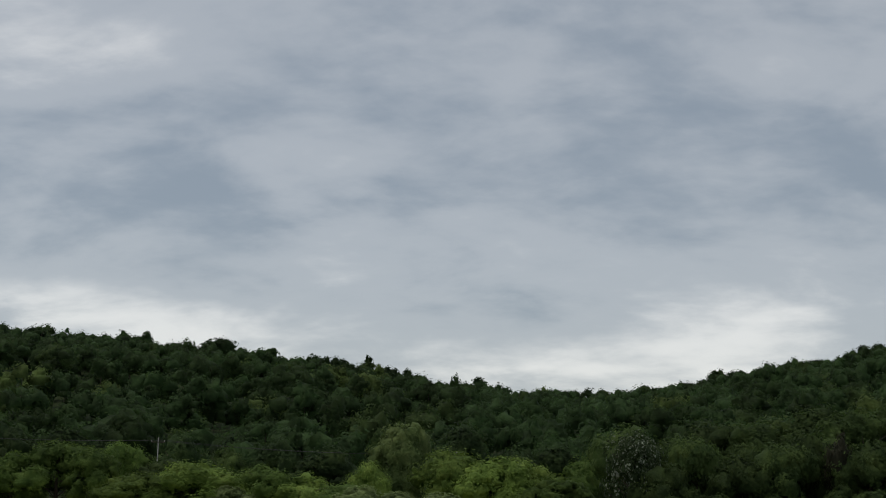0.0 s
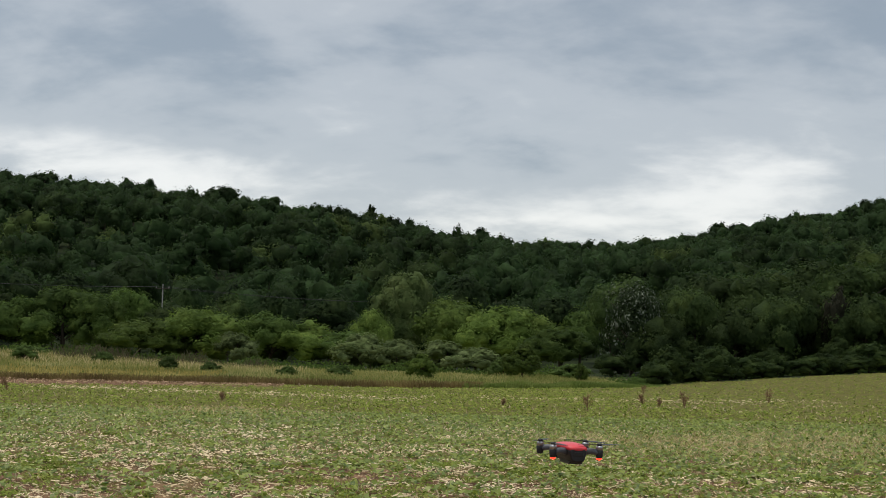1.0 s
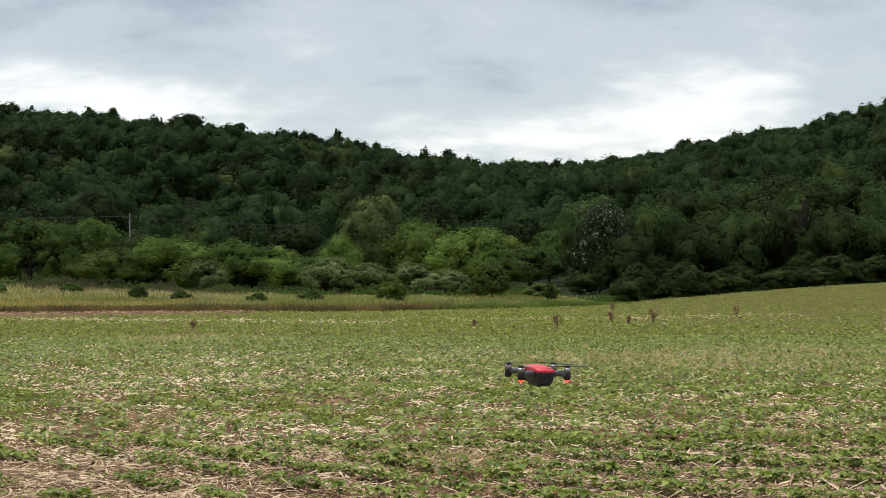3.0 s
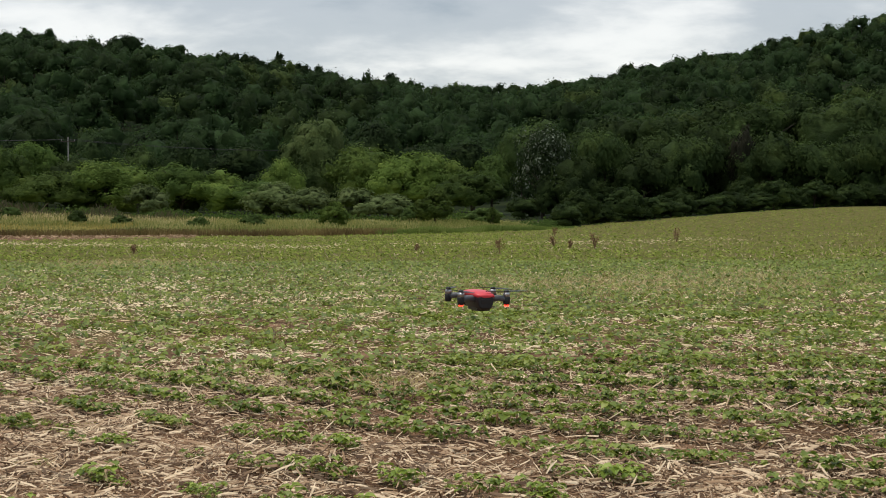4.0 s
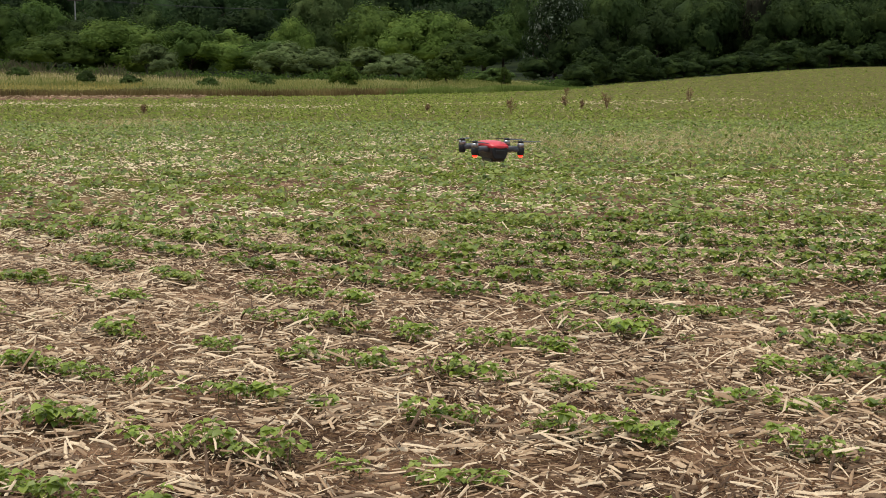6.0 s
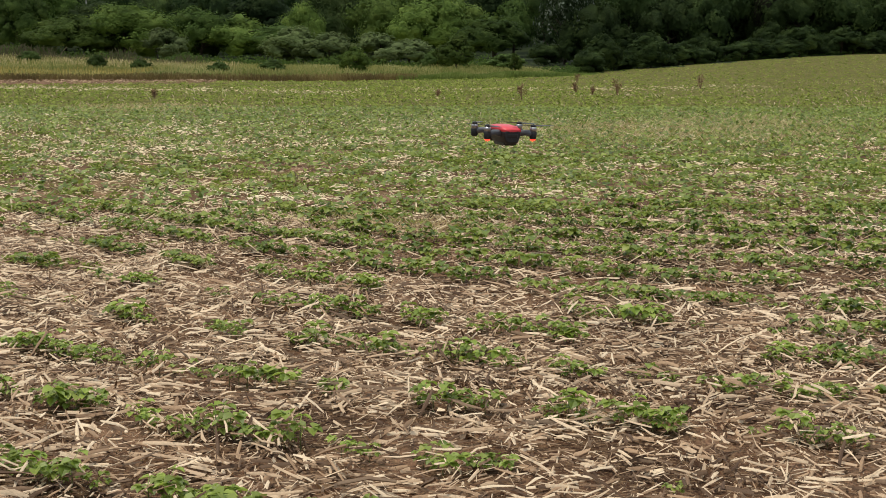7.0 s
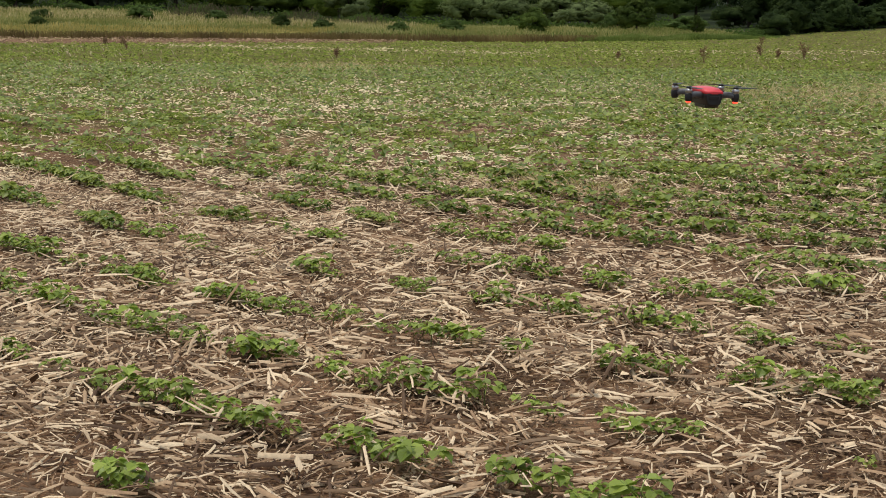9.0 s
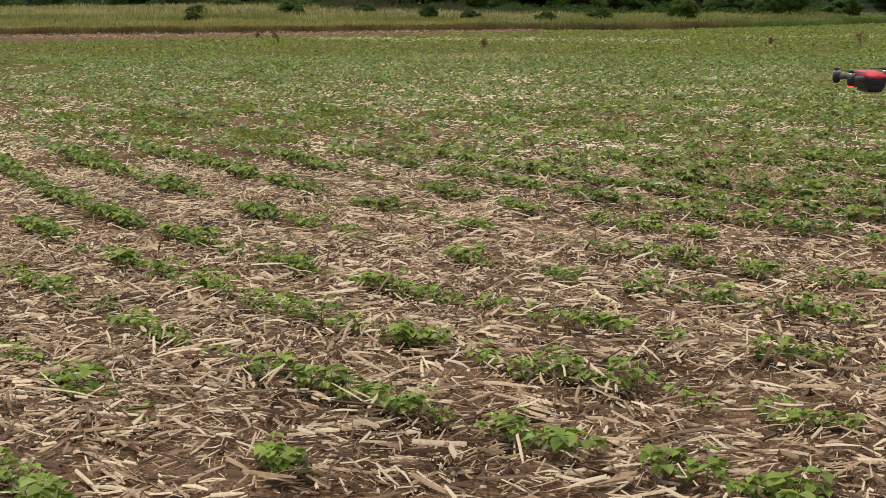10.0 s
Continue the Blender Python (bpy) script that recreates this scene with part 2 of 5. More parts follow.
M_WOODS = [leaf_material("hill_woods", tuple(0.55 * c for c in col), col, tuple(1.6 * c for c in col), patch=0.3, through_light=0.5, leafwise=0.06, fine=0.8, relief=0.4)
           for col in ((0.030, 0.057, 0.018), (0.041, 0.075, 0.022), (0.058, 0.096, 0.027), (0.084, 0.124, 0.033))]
M_SOY = leaf_material("soybean_leaf", (0.095, 0.155, 0.018), (0.235, 0.320, 0.042), (0.50, 0.56, 0.12), patch=3.0, through_light=0.35, rough=0.45, spec=0.4, leafwise=0.55)
M_SOY_STEM = grain_material("soybean_stem", (0.12, 0.15, 0.05), (0.20, 0.20, 0.08), 30, 0.7)
M_WEED = leaf_material("low_weed_leaf", (0.085, 0.130, 0.012), (0.20, 0.268, 0.030), (0.46, 0.47, 0.13), patch=1.7, leafwise=0.42)
M_GRASS = leaf_material("meadow_grass", (0.20, 0.205, 0.062), (0.37, 0.35, 0.12), (0.60, 0.53, 0.26), patch=0.16, leafwise=0.08)
M_GRASS_GOLD = leaf_material("golden_grass", (0.26, 0.19, 0.05), (0.44, 0.34, 0.105), (0.64, 0.53, 0.22), patch=0.3)
M_GRASS_GREEN = leaf_material("green_grass", (0.10, 0.15, 0.035), (0.17, 0.23, 0.05), (0.27, 0.31, 0.09), patch=0.4)
M_GRASS_DEAD = leaf_material("dead_grass", (0.11, 0.075, 0.032), (0.20, 0.145, 0.058), (0.36, 0.28, 0.11), patch=0.5)
M_BRUSH = leaf_material("dry_brush", (0.07, 0.065, 0.035), (0.12, 0.105, 0.06), (0.19, 0.165, 0.10), patch=0.5)
M_GRASS_DRY = leaf_material("dry_tuft_grass", (0.42, 0.32, 0.15), (0.60, 0.48, 0.25), (0.78, 0.66, 0.40), patch=2.0)
M_STRAW = leaf_material("corn_straw", (0.060, 0.029, 0.016), (0.505, 0.330, 0.198), (1.0, 0.80, 0.555), patch=1.1, through_light=0.05, rough=0.7, spec=0.2, leafwise=0.8, fine=75, stops=(0.16, 0.5, 0.88))
M_HUSK = leaf_material("bleached_husk", (0.52, 0.37, 0.21), (0.74, 0.57, 0.36), (0.92, 0.78, 0.55), patch=0.5, through_light=0.2, rough=0.7, leafwise=0.6)
M_CHAFF = leaf_material("straw_chaff", (0.08, 0.045, 0.026), (0.30, 0.19, 0.12), (0.66, 0.48, 0.31), patch=1.5, through_light=0.05, leafwise=0.7)
M_STUB = leaf_material("bleached_stubble", (0.40, 0.30, 0.17), (0.62, 0.50, 0.32), (0.82, 0.71, 0.50), patch=0.5, through_light=0.05, rough=0.7)
M_CLOD = grain_material("soil_clod", (0.07, 0.040, 0.026), (0.15, 0.095, 0.062), 18, 0.95, 0.1, 1.0, 0.1)
M_DOCK = grain_material("dried_dock", (0.17, 0.10, 0.055), (0.32, 0.20, 0.12), 9, 0.9, 0.1, 0.4, 0.6)
M_WIRE = grain_material("power_wire", (0.02, 0.02, 0.02), (0.04, 0.04, 0.04), 4, 0.6, 0.3, 0.0, 0.0)
M_POLE = grain_material("weathered_pole", (0.25, 0.24, 0.22), (0.42, 0.40, 0.37), 3, 0.9, 0.2, 0.4, 0.1, (8, 8, 1))


# ---- mesh helpers ----
def mesh_data(name, verts, faces, material, smooth=False, normals=None):
    """Mesh data from arrays: verts (n, 3) and equal-sided faces (m, 3 or 4). normals: shading normals, for soft foliage."""
    me = bpy.data.meshes.new(name)
    verts, faces = np.asarray(verts, np.float32), np.asarray(faces, np.int32)
    me.vertices.add(len(verts))
    me.vertices.foreach_set("co", verts.ravel())
    k = faces.shape[1]
    me.loops.add(faces.size)
    me.loops.foreach_set("vertex_index", faces.ravel())
    me.polygons.add(len(faces))
    me.polygons.foreach_set("loop_start", np.arange(0, faces.size, k, dtype=np.int32))
    if smooth or normals is not None:
        me.polygons.foreach_set("use_smooth", np.ones(len(faces), bool))
    for mm in material if isinstance(material, (list, tuple)) else [material]:
        me.materials.append(mm)
    me.update(calc_edges=True)
    me.validate()
    if normals is not None:
        me.normals_split_custom_set_from_vertices(normals / np.maximum(np.linalg.norm(normals, axis=1, keepdims=True), 1e-6))
    return me


def part(name, source, material, parent, label=""):
    """One mesh object under a thing or a part: from a bmesh, or from mesh data."""
    me = source
    if isinstance(source, bmesh.types.BMesh):
        me = bpy.data.meshes.new(name)
        source.to_mesh(me)
        source.free()
        me.materials.append(material)
    ob = new(name, me)
    ob.parent = parent
    return tagged(ob, label) if label else ob


def tube(path, radii, sides=6):
    """Vertices and quads of a tapering tube along a path of points."""
    vs, fs = [], []
    for k, (p, r) in enumerate(zip(path, radii)):
        a, b = Vector(path[max(k - 1, 0)]), Vector(path[min(k + 1, len(path) - 1)])
        d = (b - a).normalized()
        u = d.cross(Vector((0.31, 0.95, 0.05)))
        u = u.normalized() if u.length > 1e-4 else Vector((1, 0, 0))
        w = d.cross(u)
        for j in range(sides):
            t = 2 * math.pi * j / sides
            vs.append(Vector(p) + (u * math.cos(t) + w * math.sin(t)) * r)
    for k in range(len(path) - 1):
        for j in range(sides):
            q = (j + 1) % sides
            fs.append((k * sides + j, k * sides + q, (k + 1) * sides + q, (k + 1) * sides + j))
    return [tuple(v) for v in vs], fs


def join(chunks):
    vs, fs, n = [], [], 0
    for v, f in chunks:
        v, f = np.asarray(v, float).reshape(-1, 3), np.asarray(f, int)
        vs.append(v)
        fs.append(f + n)
        n += len(v)
    return np.concatenate(vs), np.concatenate(fs)


def cards(pos, normal, size, rng, slim=0.75):
    """Small leaf sprays: one four-cornered blade at each place, facing along its normal."""
    n = len(pos)
    normal = normal / np.maximum(np.linalg.norm(normal, axis=1, keepdims=True), 1e-6)
    t = np.cross(normal, rng.normal(size=(n, 3)))
    t /= np.maximum(np.linalg.norm(t, axis=1, keepdims=True), 1e-6)
    b = np.cross(normal, t)
    s = np.broadcast_to(size, (n,))[:, None] * 0.5
    j = lambda: rng.uniform(0.7, 1.25, (n, 1))
    v = np.stack([pos + t * s * j(), pos + b * s * slim * j() + normal * s * 0.25, pos - t * s * j(), pos - b * s * slim * j() + normal * s * 0.25], 1).reshape(-1, 3)
    return v, np.arange(4 * n).reshape(n, 4)


def ball(level):
    bm = bmesh.new()
    bmesh.ops.create_icosphere(bm, subdivisions=level, radius=1)
    v, f = np.array([q.co[:] for q in bm.verts]), np.array([[q.index for q in t.verts] for t in bm.faces])
    bm.free()
    return v / np.linalg.norm(v, axis=1, keepdims=True), f


BALLS = {level: ball(level) for level in (1, 2, 3)}


def billows(centre, radius, heart, d, off, small, level, rng, back=None, base=0.7):
    """The closed leafy mass of each lobe: a ball with a bulge for every clump (direction d, at off, of radius small, in lobe radii)."""
    v, f = BALLS[level]
    n, k = len(centre), len(v)
    c = np.einsum("nkj,mj->nmk", d, v)
    disc = small[:, None] ** 2 - off[:, None] ** 2 * (1 - c ** 2)
    reach = np.where((disc > 0) & (c > 0), off[:, None] * c + np.sqrt(np.maximum(disc, 0)), 0)
    which = reach.argmax(2)
    far = np.maximum(reach.max(2), base)
    p = v[None] * (far * rng.uniform(0.78, 1.04, far.shape))[:, :, None]
    pick = np.take_along_axis(d, which[:, :, None], 1) * np.take_along_axis(off, which, 1)[:, :, None]
    bulge = np.where((reach.max(2) > base)[:, :, None], p - pick, p)
    bulge /= np.maximum(np.linalg.norm(bulge, axis=2, keepdims=True), 1e-6)
    p = p * radius[:, None, None] + centre[:, None]
    out = p - heart
    out /= np.maximum(np.linalg.norm(out, axis=2, keepdims=True), 1e-6)
    soft = bulge * 0.4 + v[None] * 0.3 + out * 0.5
    faces = (f[None] + (np.arange(n) * k)[:, None, None]).reshape(-1, 3)
    if back is not None:
        middle = v[f].mean(1)
        faces = faces[np.tile((middle @ np.asarray(back) < 0.4) & (middle[:, 2] > -0.6), n)]
    return p.reshape(-1, 3), faces, soft.reshape(-1, 3)


def sprays(pos, normal, size, rng):
    """Like cards, but three-cornered, for foliage further off."""
    n = len(pos)
    normal = normal / np.maximum(np.linalg.norm(normal, axis=1, keepdims=True), 1e-6)
    t = np.cross(normal, rng.normal(size=(n, 3)))
    t /= np.maximum(np.linalg.norm(t, axis=1, keepdims=True), 1e-6)
    b = np.cross(normal, t)
    s = np.broadcast_to(size, (n,))[:, None] * 0.66
    j = lambda: rng.uniform(0.65, 1.3, (n, 1))
    v = np.stack([pos + t * s * j(), pos - t * s * 0.5 * j() + b * s * 0.85 * j(), pos - t * s * 0.5 * j() - b * s * 0.85 * j()], 1).reshape(-1, 3)
    return v, np.arange(3 * n).reshape(n, 3)


def unit(rng, n):
    v = rng.normal(size=(n, 3))
    return v / np.linalg.norm(v, axis=1, keepdims=True)


def smooth01(v):
    v = np.clip(v, 0, 1)
    return v * v * (3 - 2 * v)


def clumped(centre, radius, heart, rng, clumps, per, leaf, level=2, back=None, ragged=0.38, low=-0.8, core=0.86):
    """Foliage on lobes: each lobe (centre, radius) of a crown round heart bulges into smaller clumps, and each clump carries its leaf sprays."""
    n = len(centre)
    d = unit(rng, n * clumps)
    d[:, 2] = np.where(d[:, 2] < low, -d[:, 2], d[:, 2])
    off, size = rng.uniform(0.55, 1.0, n * clumps), rng.uniform(0.24, 0.5, n * clumps)
    rad = np.repeat(radius, clumps)
    at = np.repeat(centre, clumps, 0) + d * (rad * off)[:, None]
    small = rad * size
    u = unit(rng, n * clumps * per)
    big = np.repeat(d, per, 0)
    u = np.where((u * big).sum(1, keepdims=True) < -0.1, -u, u)
    p = np.repeat(at, per, 0) + u * (np.repeat(small, per) * rng.uniform(1 - ragged * 0.5, 1 + ragged, len(u)))[:, None]
    out = p - heart
    out /= np.maximum(np.linalg.norm(out, axis=1, keepdims=True), 1e-6)
    soft = u * 0.4 + big * 0.3 + out * 0.5
    nrm = soft + rng.normal(size=u.shape) * 0.22
    if back is not None:
        seen = u @ np.asarray(back) < 0.45
        p, nrm, soft = p[seen], nrm[seen], soft[seen]
    v, f = sprays(p, nrm, rng.uniform(0.6, 1.4, len(p)) * leaf, rng)
    mass = billows(centre, radius * core, heart, d.reshape(n, clumps, 3), off.reshape(n, clumps), size.reshape(n, clumps), level, rng, back)
    return [(v, f, np.repeat(soft, 3, 0)), mass]


def join_soft(chunks):
    """Like join, with the shading normals of foliage."""
    v, f = join([c[:2] for c in chunks])
    return v, f, np.concatenate([c[2] for c in chunks])


def lattice(x, y, scale, seed):
    """Smooth value noise from -1 to 1 over the plan, with cells of that many metres."""
    x, y = np.asarray(x, float) / scale + 1000.5, np.asarray(y, float) / scale + 1000.5
    i, j = np.floor(x).astype(np.int64), np.floor(y).astype(np.int64)
    u, v = smooth01(x - i), smooth01(y - j)

    def corner(a, b):
        h = (a * 374761393 + b * 668265263 + seed * 974634777) & 0x7FFFFFFF
        h = ((h ^ (h >> 13)) * 1274126177) & 0x7FFFFFFF
        return ((h ^ (h >> 16)) & 0xFFFF) / 32767.5 - 1

    return (corner(i, j) * (1 - u) + corner(i + 1, j) * u) * (1 - v) + (corner(i, j + 1) * (1 - u) + corner(i + 1, j + 1) * u) * v


# ---- the lie of the land ----
# ground line of the ridge, and the line of its tree tops: degrees right of north, degrees above the horizon
RIDGE = [(-60, 7.4), (-35, 7.3), (-17.1, 6.9), (-12.6, 6.7), (-10.4, 6.5), (-7.5, 6.4), (-5.3, 6.15), (-3.4, 6.0), (-1.1, 5.7), (0.8, 5.35), (3.0, 5.1),
         (3.7, 4.9), (6.1, 4.8), (7.0, 4.7), (8.4, 4.85), (10.7, 5.05), (11.9, 5.45), (13.0, 5.62), (15.3, 5.95), (17.5, 6.3), (19.0, 6.65), (22.2, 7.3), (26, 8.0), (60, 8.5)]
RIDGE_A, RIDGE_E = np.array([a for a, _ in RIDGE]), np.array([e for _, e in RIDGE])
FOOT, CREST, TREE = 192.0, 365.0, 9.0


def land(x, y):
    """Height of the ground: a flat field, a swell on the east side, wooded bluffs behind."""
    x, y = np.asarray(x, float), np.asarray(y, float)
    z = 1.25 * smooth01((x - 6) / 34) * smooth01((y - 40) / 55)
    z = z + 0.95 * smooth01((-x - 4) / 34) * smooth01((y - 64) / 40)
    r, az = np.hypot(x, y), np.degrees(np.arctan2(x, y))
    top = np.tan(np.radians(np.interp(az, RIDGE_A, RIDGE_E))) * CREST + 1.5 - TREE
    q = np.clip((r - FOOT) / (CREST - FOOT), 0, 1)
    front = np.where(y > 0, 1.0, 0.25)
    z = z + top * (0.75 * q + 0.25 * smooth01(q)) * front
    return z - np.clip(r - CREST, 0, 600) * 0.03


def field_edge(x):
    """How far the field reaches northwards."""
    x = np.asarray(x, float)
    return np.where(x < 0, 62.5 + 0.10 * x, 62.5 + 0.98 * x / (1 + np.maximum(x, 0) / 120)) + 6 * smooth01((x - 11) / 6) + 0.35 * np.sin(x * 0.9) + 0.25 * np.sin(x * 2.3)


def build_ground():
    az = np.radians(np.concatenate([np.arange(-180, -34, 6.0), np.arange(-34, 30, 0.3), np.arange(30, 180, 6.0)]))
    r = np.concatenate([[0.4, 1, 2, 3], np.arange(3.3, 13, 0.09), 13 * 1.045 ** np.arange(0, 128)])
    A, R = np.meshgrid(az, r)
    X, Yy = R * np.sin(A), R * np.cos(A)
    Z = land(X, Yy)
    relief = np.array([noise.noise(Vector((a * 1.7, b * 1.7, 0))) * 0.030 + noise.noise(Vector((a * 7, b * 7, 3))) * 0.016
                       for a, b in zip(X.ravel(), Yy.ravel())]).reshape(X.shape)
    Z = Z + relief * (R < 60) * (R > 2.5)
    n, k = len(az), len(r)
    v = np.stack([X, Yy, Z], -1).reshape(-1, 3)
    i, j = np.meshgrid(np.arange(k - 1), np.arange(n), indexing="ij")
    q = (j + 1) % n
    f = np.stack([i * n + j, i * n + q, (i + 1) * n + q, (i + 1) * n + j], -1).reshape(-1, 4)
    v = np.concatenate([v, [[0, 0, 0]]])
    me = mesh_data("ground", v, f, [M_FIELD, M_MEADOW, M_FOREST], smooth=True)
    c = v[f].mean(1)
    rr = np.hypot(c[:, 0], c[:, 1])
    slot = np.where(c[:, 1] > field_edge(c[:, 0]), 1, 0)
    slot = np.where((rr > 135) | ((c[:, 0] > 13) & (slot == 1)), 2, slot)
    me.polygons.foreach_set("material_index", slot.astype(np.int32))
    # close the small hole under the camera
    bm = bmesh.new()
    bm.from_mesh(me)
    bm.verts.ensure_lookup_table()
    for a in range(n):
        fc = bm.faces.new((bm.verts[len(v) - 1], bm.verts[(a + 1) % n], bm.verts[a]))
        fc.normal_flip()
    bm.normal_update()
    bm.to_mesh(me)
    bm.free()
    return tagged(new("ground", me), "bare brown no-till field soil running up to wooded bluffs", "ground", kind="structure")


build_ground()


# ---- far woods ----
def build_woods():
    rng = np.random.default_rng(11)
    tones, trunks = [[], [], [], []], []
    step = 9.9
    for r in np.arange(174, CREST + 14, step * 0.86):
        for a in np.arange(-25, 28.5, math.degrees(step / r)):
            a += rng.uniform(-0.38, 0.38) * math.degrees(step / r)
            aa = radians(a)
            rr = min(r + rng.uniform(-3.4, 3.4), CREST + 10)
            x, y = rr * math.sin(aa), rr * math.cos(aa)
            z = float(land(x, y))
            line = float(np.interp(a, RIDGE_A, RIDGE_E))
            crest = rr > CREST - 22
            most = math.tan(radians(line + (rng.uniform(0.06, 0.42) if crest else rng.uniform(-0.35, -0.05)))) * rr + 1.5 - z
            h = max(min(rng.uniform(6.5, 14.5), most), 3.0)
            w = rng.uniform(3.8, 6.6) * (0.78 if crest else 1)
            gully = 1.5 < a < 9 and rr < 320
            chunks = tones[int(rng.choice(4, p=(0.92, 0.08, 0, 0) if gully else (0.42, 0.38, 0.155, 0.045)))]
            deep = h * (0.85 if crest else 0.7)
            lobes = int(rng.integers(10, 15))
            d0 = unit(rng, lobes)
            d0[:, 2] = np.abs(d0[:, 2])
            c = d0 * rng.uniform(0.75, 1.0, (lobes, 1)) * np.array([w * 0.68, w * 0.68, deep * 0.55]) + [x, y, z + h - deep * 0.55 - w * 0.36]
            chunks += clumped(c, rng.uniform(0.30, 0.44, lobes) * w, np.array([x, y, z + h - deep * 0.6]), rng, 7, 10, 0.39, back=(x / rr, y / rr, 0))
            if crest or rng.random() < 0.25:
                trunks.append(tube([(x, y, z - 0.5), (x + rng.normal() * 0.4, y, z + h * 0.8)], [0.2, 0.05], 4))
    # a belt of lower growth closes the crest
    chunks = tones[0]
    for a in np.arange(-25, 28.5, 0.6):
        for rr in (CREST - 21, CREST - 13, CREST - 5, CREST + 4):
            aa = radians(a + rng.uniform(-0.2, 0.2))
            x, y = rr * math.sin(aa), rr * math.cos(aa)
            z = float(land(x, y))
            c = np.stack([x + rng.normal(size=6) * 2.0, y + rng.normal(size=6) * 1.5, z + rng.uniform(1.5, 7.4, 6)], 1)
            u = unit(rng, 6 * 30)
            p = np.repeat(c, 30, 0) + u * rng.uniform(1.2, 1.9, (180, 1))
            sv, sf = sprays(p, u + [0, 0, 0.3], rng.uniform(0.35, 0.7, 180), rng)
            chunks.append((sv, sf, np.repeat(u + [0, 0, 0.4], 3, 0)))
            cv, cf = BALLS[1]
            cv = (cv[None] * rng.uniform(1.1, 1.5, (6, len(cv), 1)) + c[:, None]).reshape(-1, 3)
            chunks.append((cv, (cf[None] + (np.arange(6) * 12)[:, None, None]).reshape(-1, 3), cv - np.repeat(c, 12, 0) + [0, 0, 0.4]))
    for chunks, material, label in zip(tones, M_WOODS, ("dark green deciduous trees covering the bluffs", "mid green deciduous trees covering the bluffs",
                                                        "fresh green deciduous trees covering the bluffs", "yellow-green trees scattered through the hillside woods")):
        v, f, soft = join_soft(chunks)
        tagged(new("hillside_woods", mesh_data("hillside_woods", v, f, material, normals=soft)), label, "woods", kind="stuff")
    v, f = join(trunks)
    tagged(new("woodland_trunks", mesh_data("woodland_trunks", v, f, M_BARK)), "thin grey-brown tree trunks in the hillside woods", "tree trunks", kind="stuff")


build_woods()


# ---- trees of the valley ----
def crown_mesh(seed, material, lobes, clumps, per, leaf, low=0.1, ragged=0.36, droop=0.0, slim=1.0, lobe=(0.15, 0.25), core=0.84, level=3):
    """A crown of a tree one metre high and one metre wide: leaf sprays in clumps on uneven lobes. leaf: spray size."""
    rng = np.random.default_rng(seed)
    d = unit(rng, lobes)
    d[:, 2] = np.where(d[:, 2] < -0.75, -d[:, 2], d[:, 2])
    rad = rng.uniform(0.45, 1.0, lobes) ** 0.5
    c = d * rad[:, None] * np.array([0.36 * slim, 0.36 * slim, (1 - low) * 0.38])
    c[:, 2] += low + (1 - low) * 0.48
    c[:, :2] *= np.clip(1.25 - 0.55 * np.abs(c[:, 2:3] - 0.42) / 0.5, 0.5, 1.2)
    size = rng.uniform(*lobe, lobes)
    leaves, inner = clumped(c, size, np.array([0, 0, low + (1 - low) * 0.42]), rng, clumps, per, leaf, core=core, ragged=ragged, level=level)
    leaves[0][:, 2] -= droop * np.repeat(rng.uniform(0, 0.12, len(leaves[0]) // 3), 3)
    v, f, soft = join_soft([leaves, inner])
    v[:, 2] = np.maximum(v[:, 2] / v[:, 2].max(), 0.01)
    return mesh_data("crown", v, f, material, normals=soft)


def trunk_mesh(seed, low):
    """A tapered trunk with limbs, for a tree one metre high."""
    rng = np.random.default_rng(seed + 500)
    bend = rng.normal(size=2) * 0.03
    chunks = [tube([(0, 0, -0.03), (bend[0], bend[1], 0.3), (bend[0] * 1.6, bend[1], 0.82)], [0.026, 0.018, 0.004], 7)]
    for k in range(7):
        a, z0 = rng.uniform(0, 6.28), rng.uniform(max(low, 0.15), 0.55)
        out, up = rng.uniform(0.2, 0.36), rng.uniform(0.12, 0.3)
        mid = (bend[0] + math.cos(a) * out * 0.5, bend[1] + math.sin(a) * out * 0.5, z0 + up * 0.6)
        chunks.append(tube([(bend[0], bend[1], z0), mid, (math.cos(a) * out, math.sin(a) * out, z0 + up)], [0.011, 0.007, 0.002], 5))
    v, f = join(chunks)
    return mesh_data("trunk", v, f, M_BARK, smooth=True)


KINDS = {}


def plant_tree(kind, x, y, top, width, seed=0):
    """Stand a copy of a tree of that kind with its top at the height top."""
    z = float(land(x, y)) - 0.05 - (0.12 if top < 1.8 else 0)
    if x < 0 and kind in ("dark_bush", "bush", "shrub"):
        top, width = top + z, width * 0.85
    h = top - z
    rng = np.random.default_rng(int(abs(x * 131 + y * 17) * 10) % 99991 + seed)
    protos = KINDS[kind]
    name, label, category, trunk, crown = protos[int(rng.integers(len(protos)))]
    root = new(name)
    part("trunk", trunk, M_BARK, root)
    part("crown", crown, None, root)
    tagged(root, label, category, group=category + " row by the field")
    root.matrix_basis = Matrix.Translation((x, y, z)) @ Matrix.Rotation(rng.uniform(0, 6.28), 4, "Z") @ Matrix.Diagonal((width * 1.08, width * 1.08, h, 1))
    return root


def kind_of(key, name, label, category, material, seeds, lobes, clumps, per, leaf, low, **more):
    KINDS[key] = [(name, label, category, trunk_mesh(s, low), crown_mesh(s, material, lobes, clumps, per, leaf, low=low, **more)) for s in seeds]


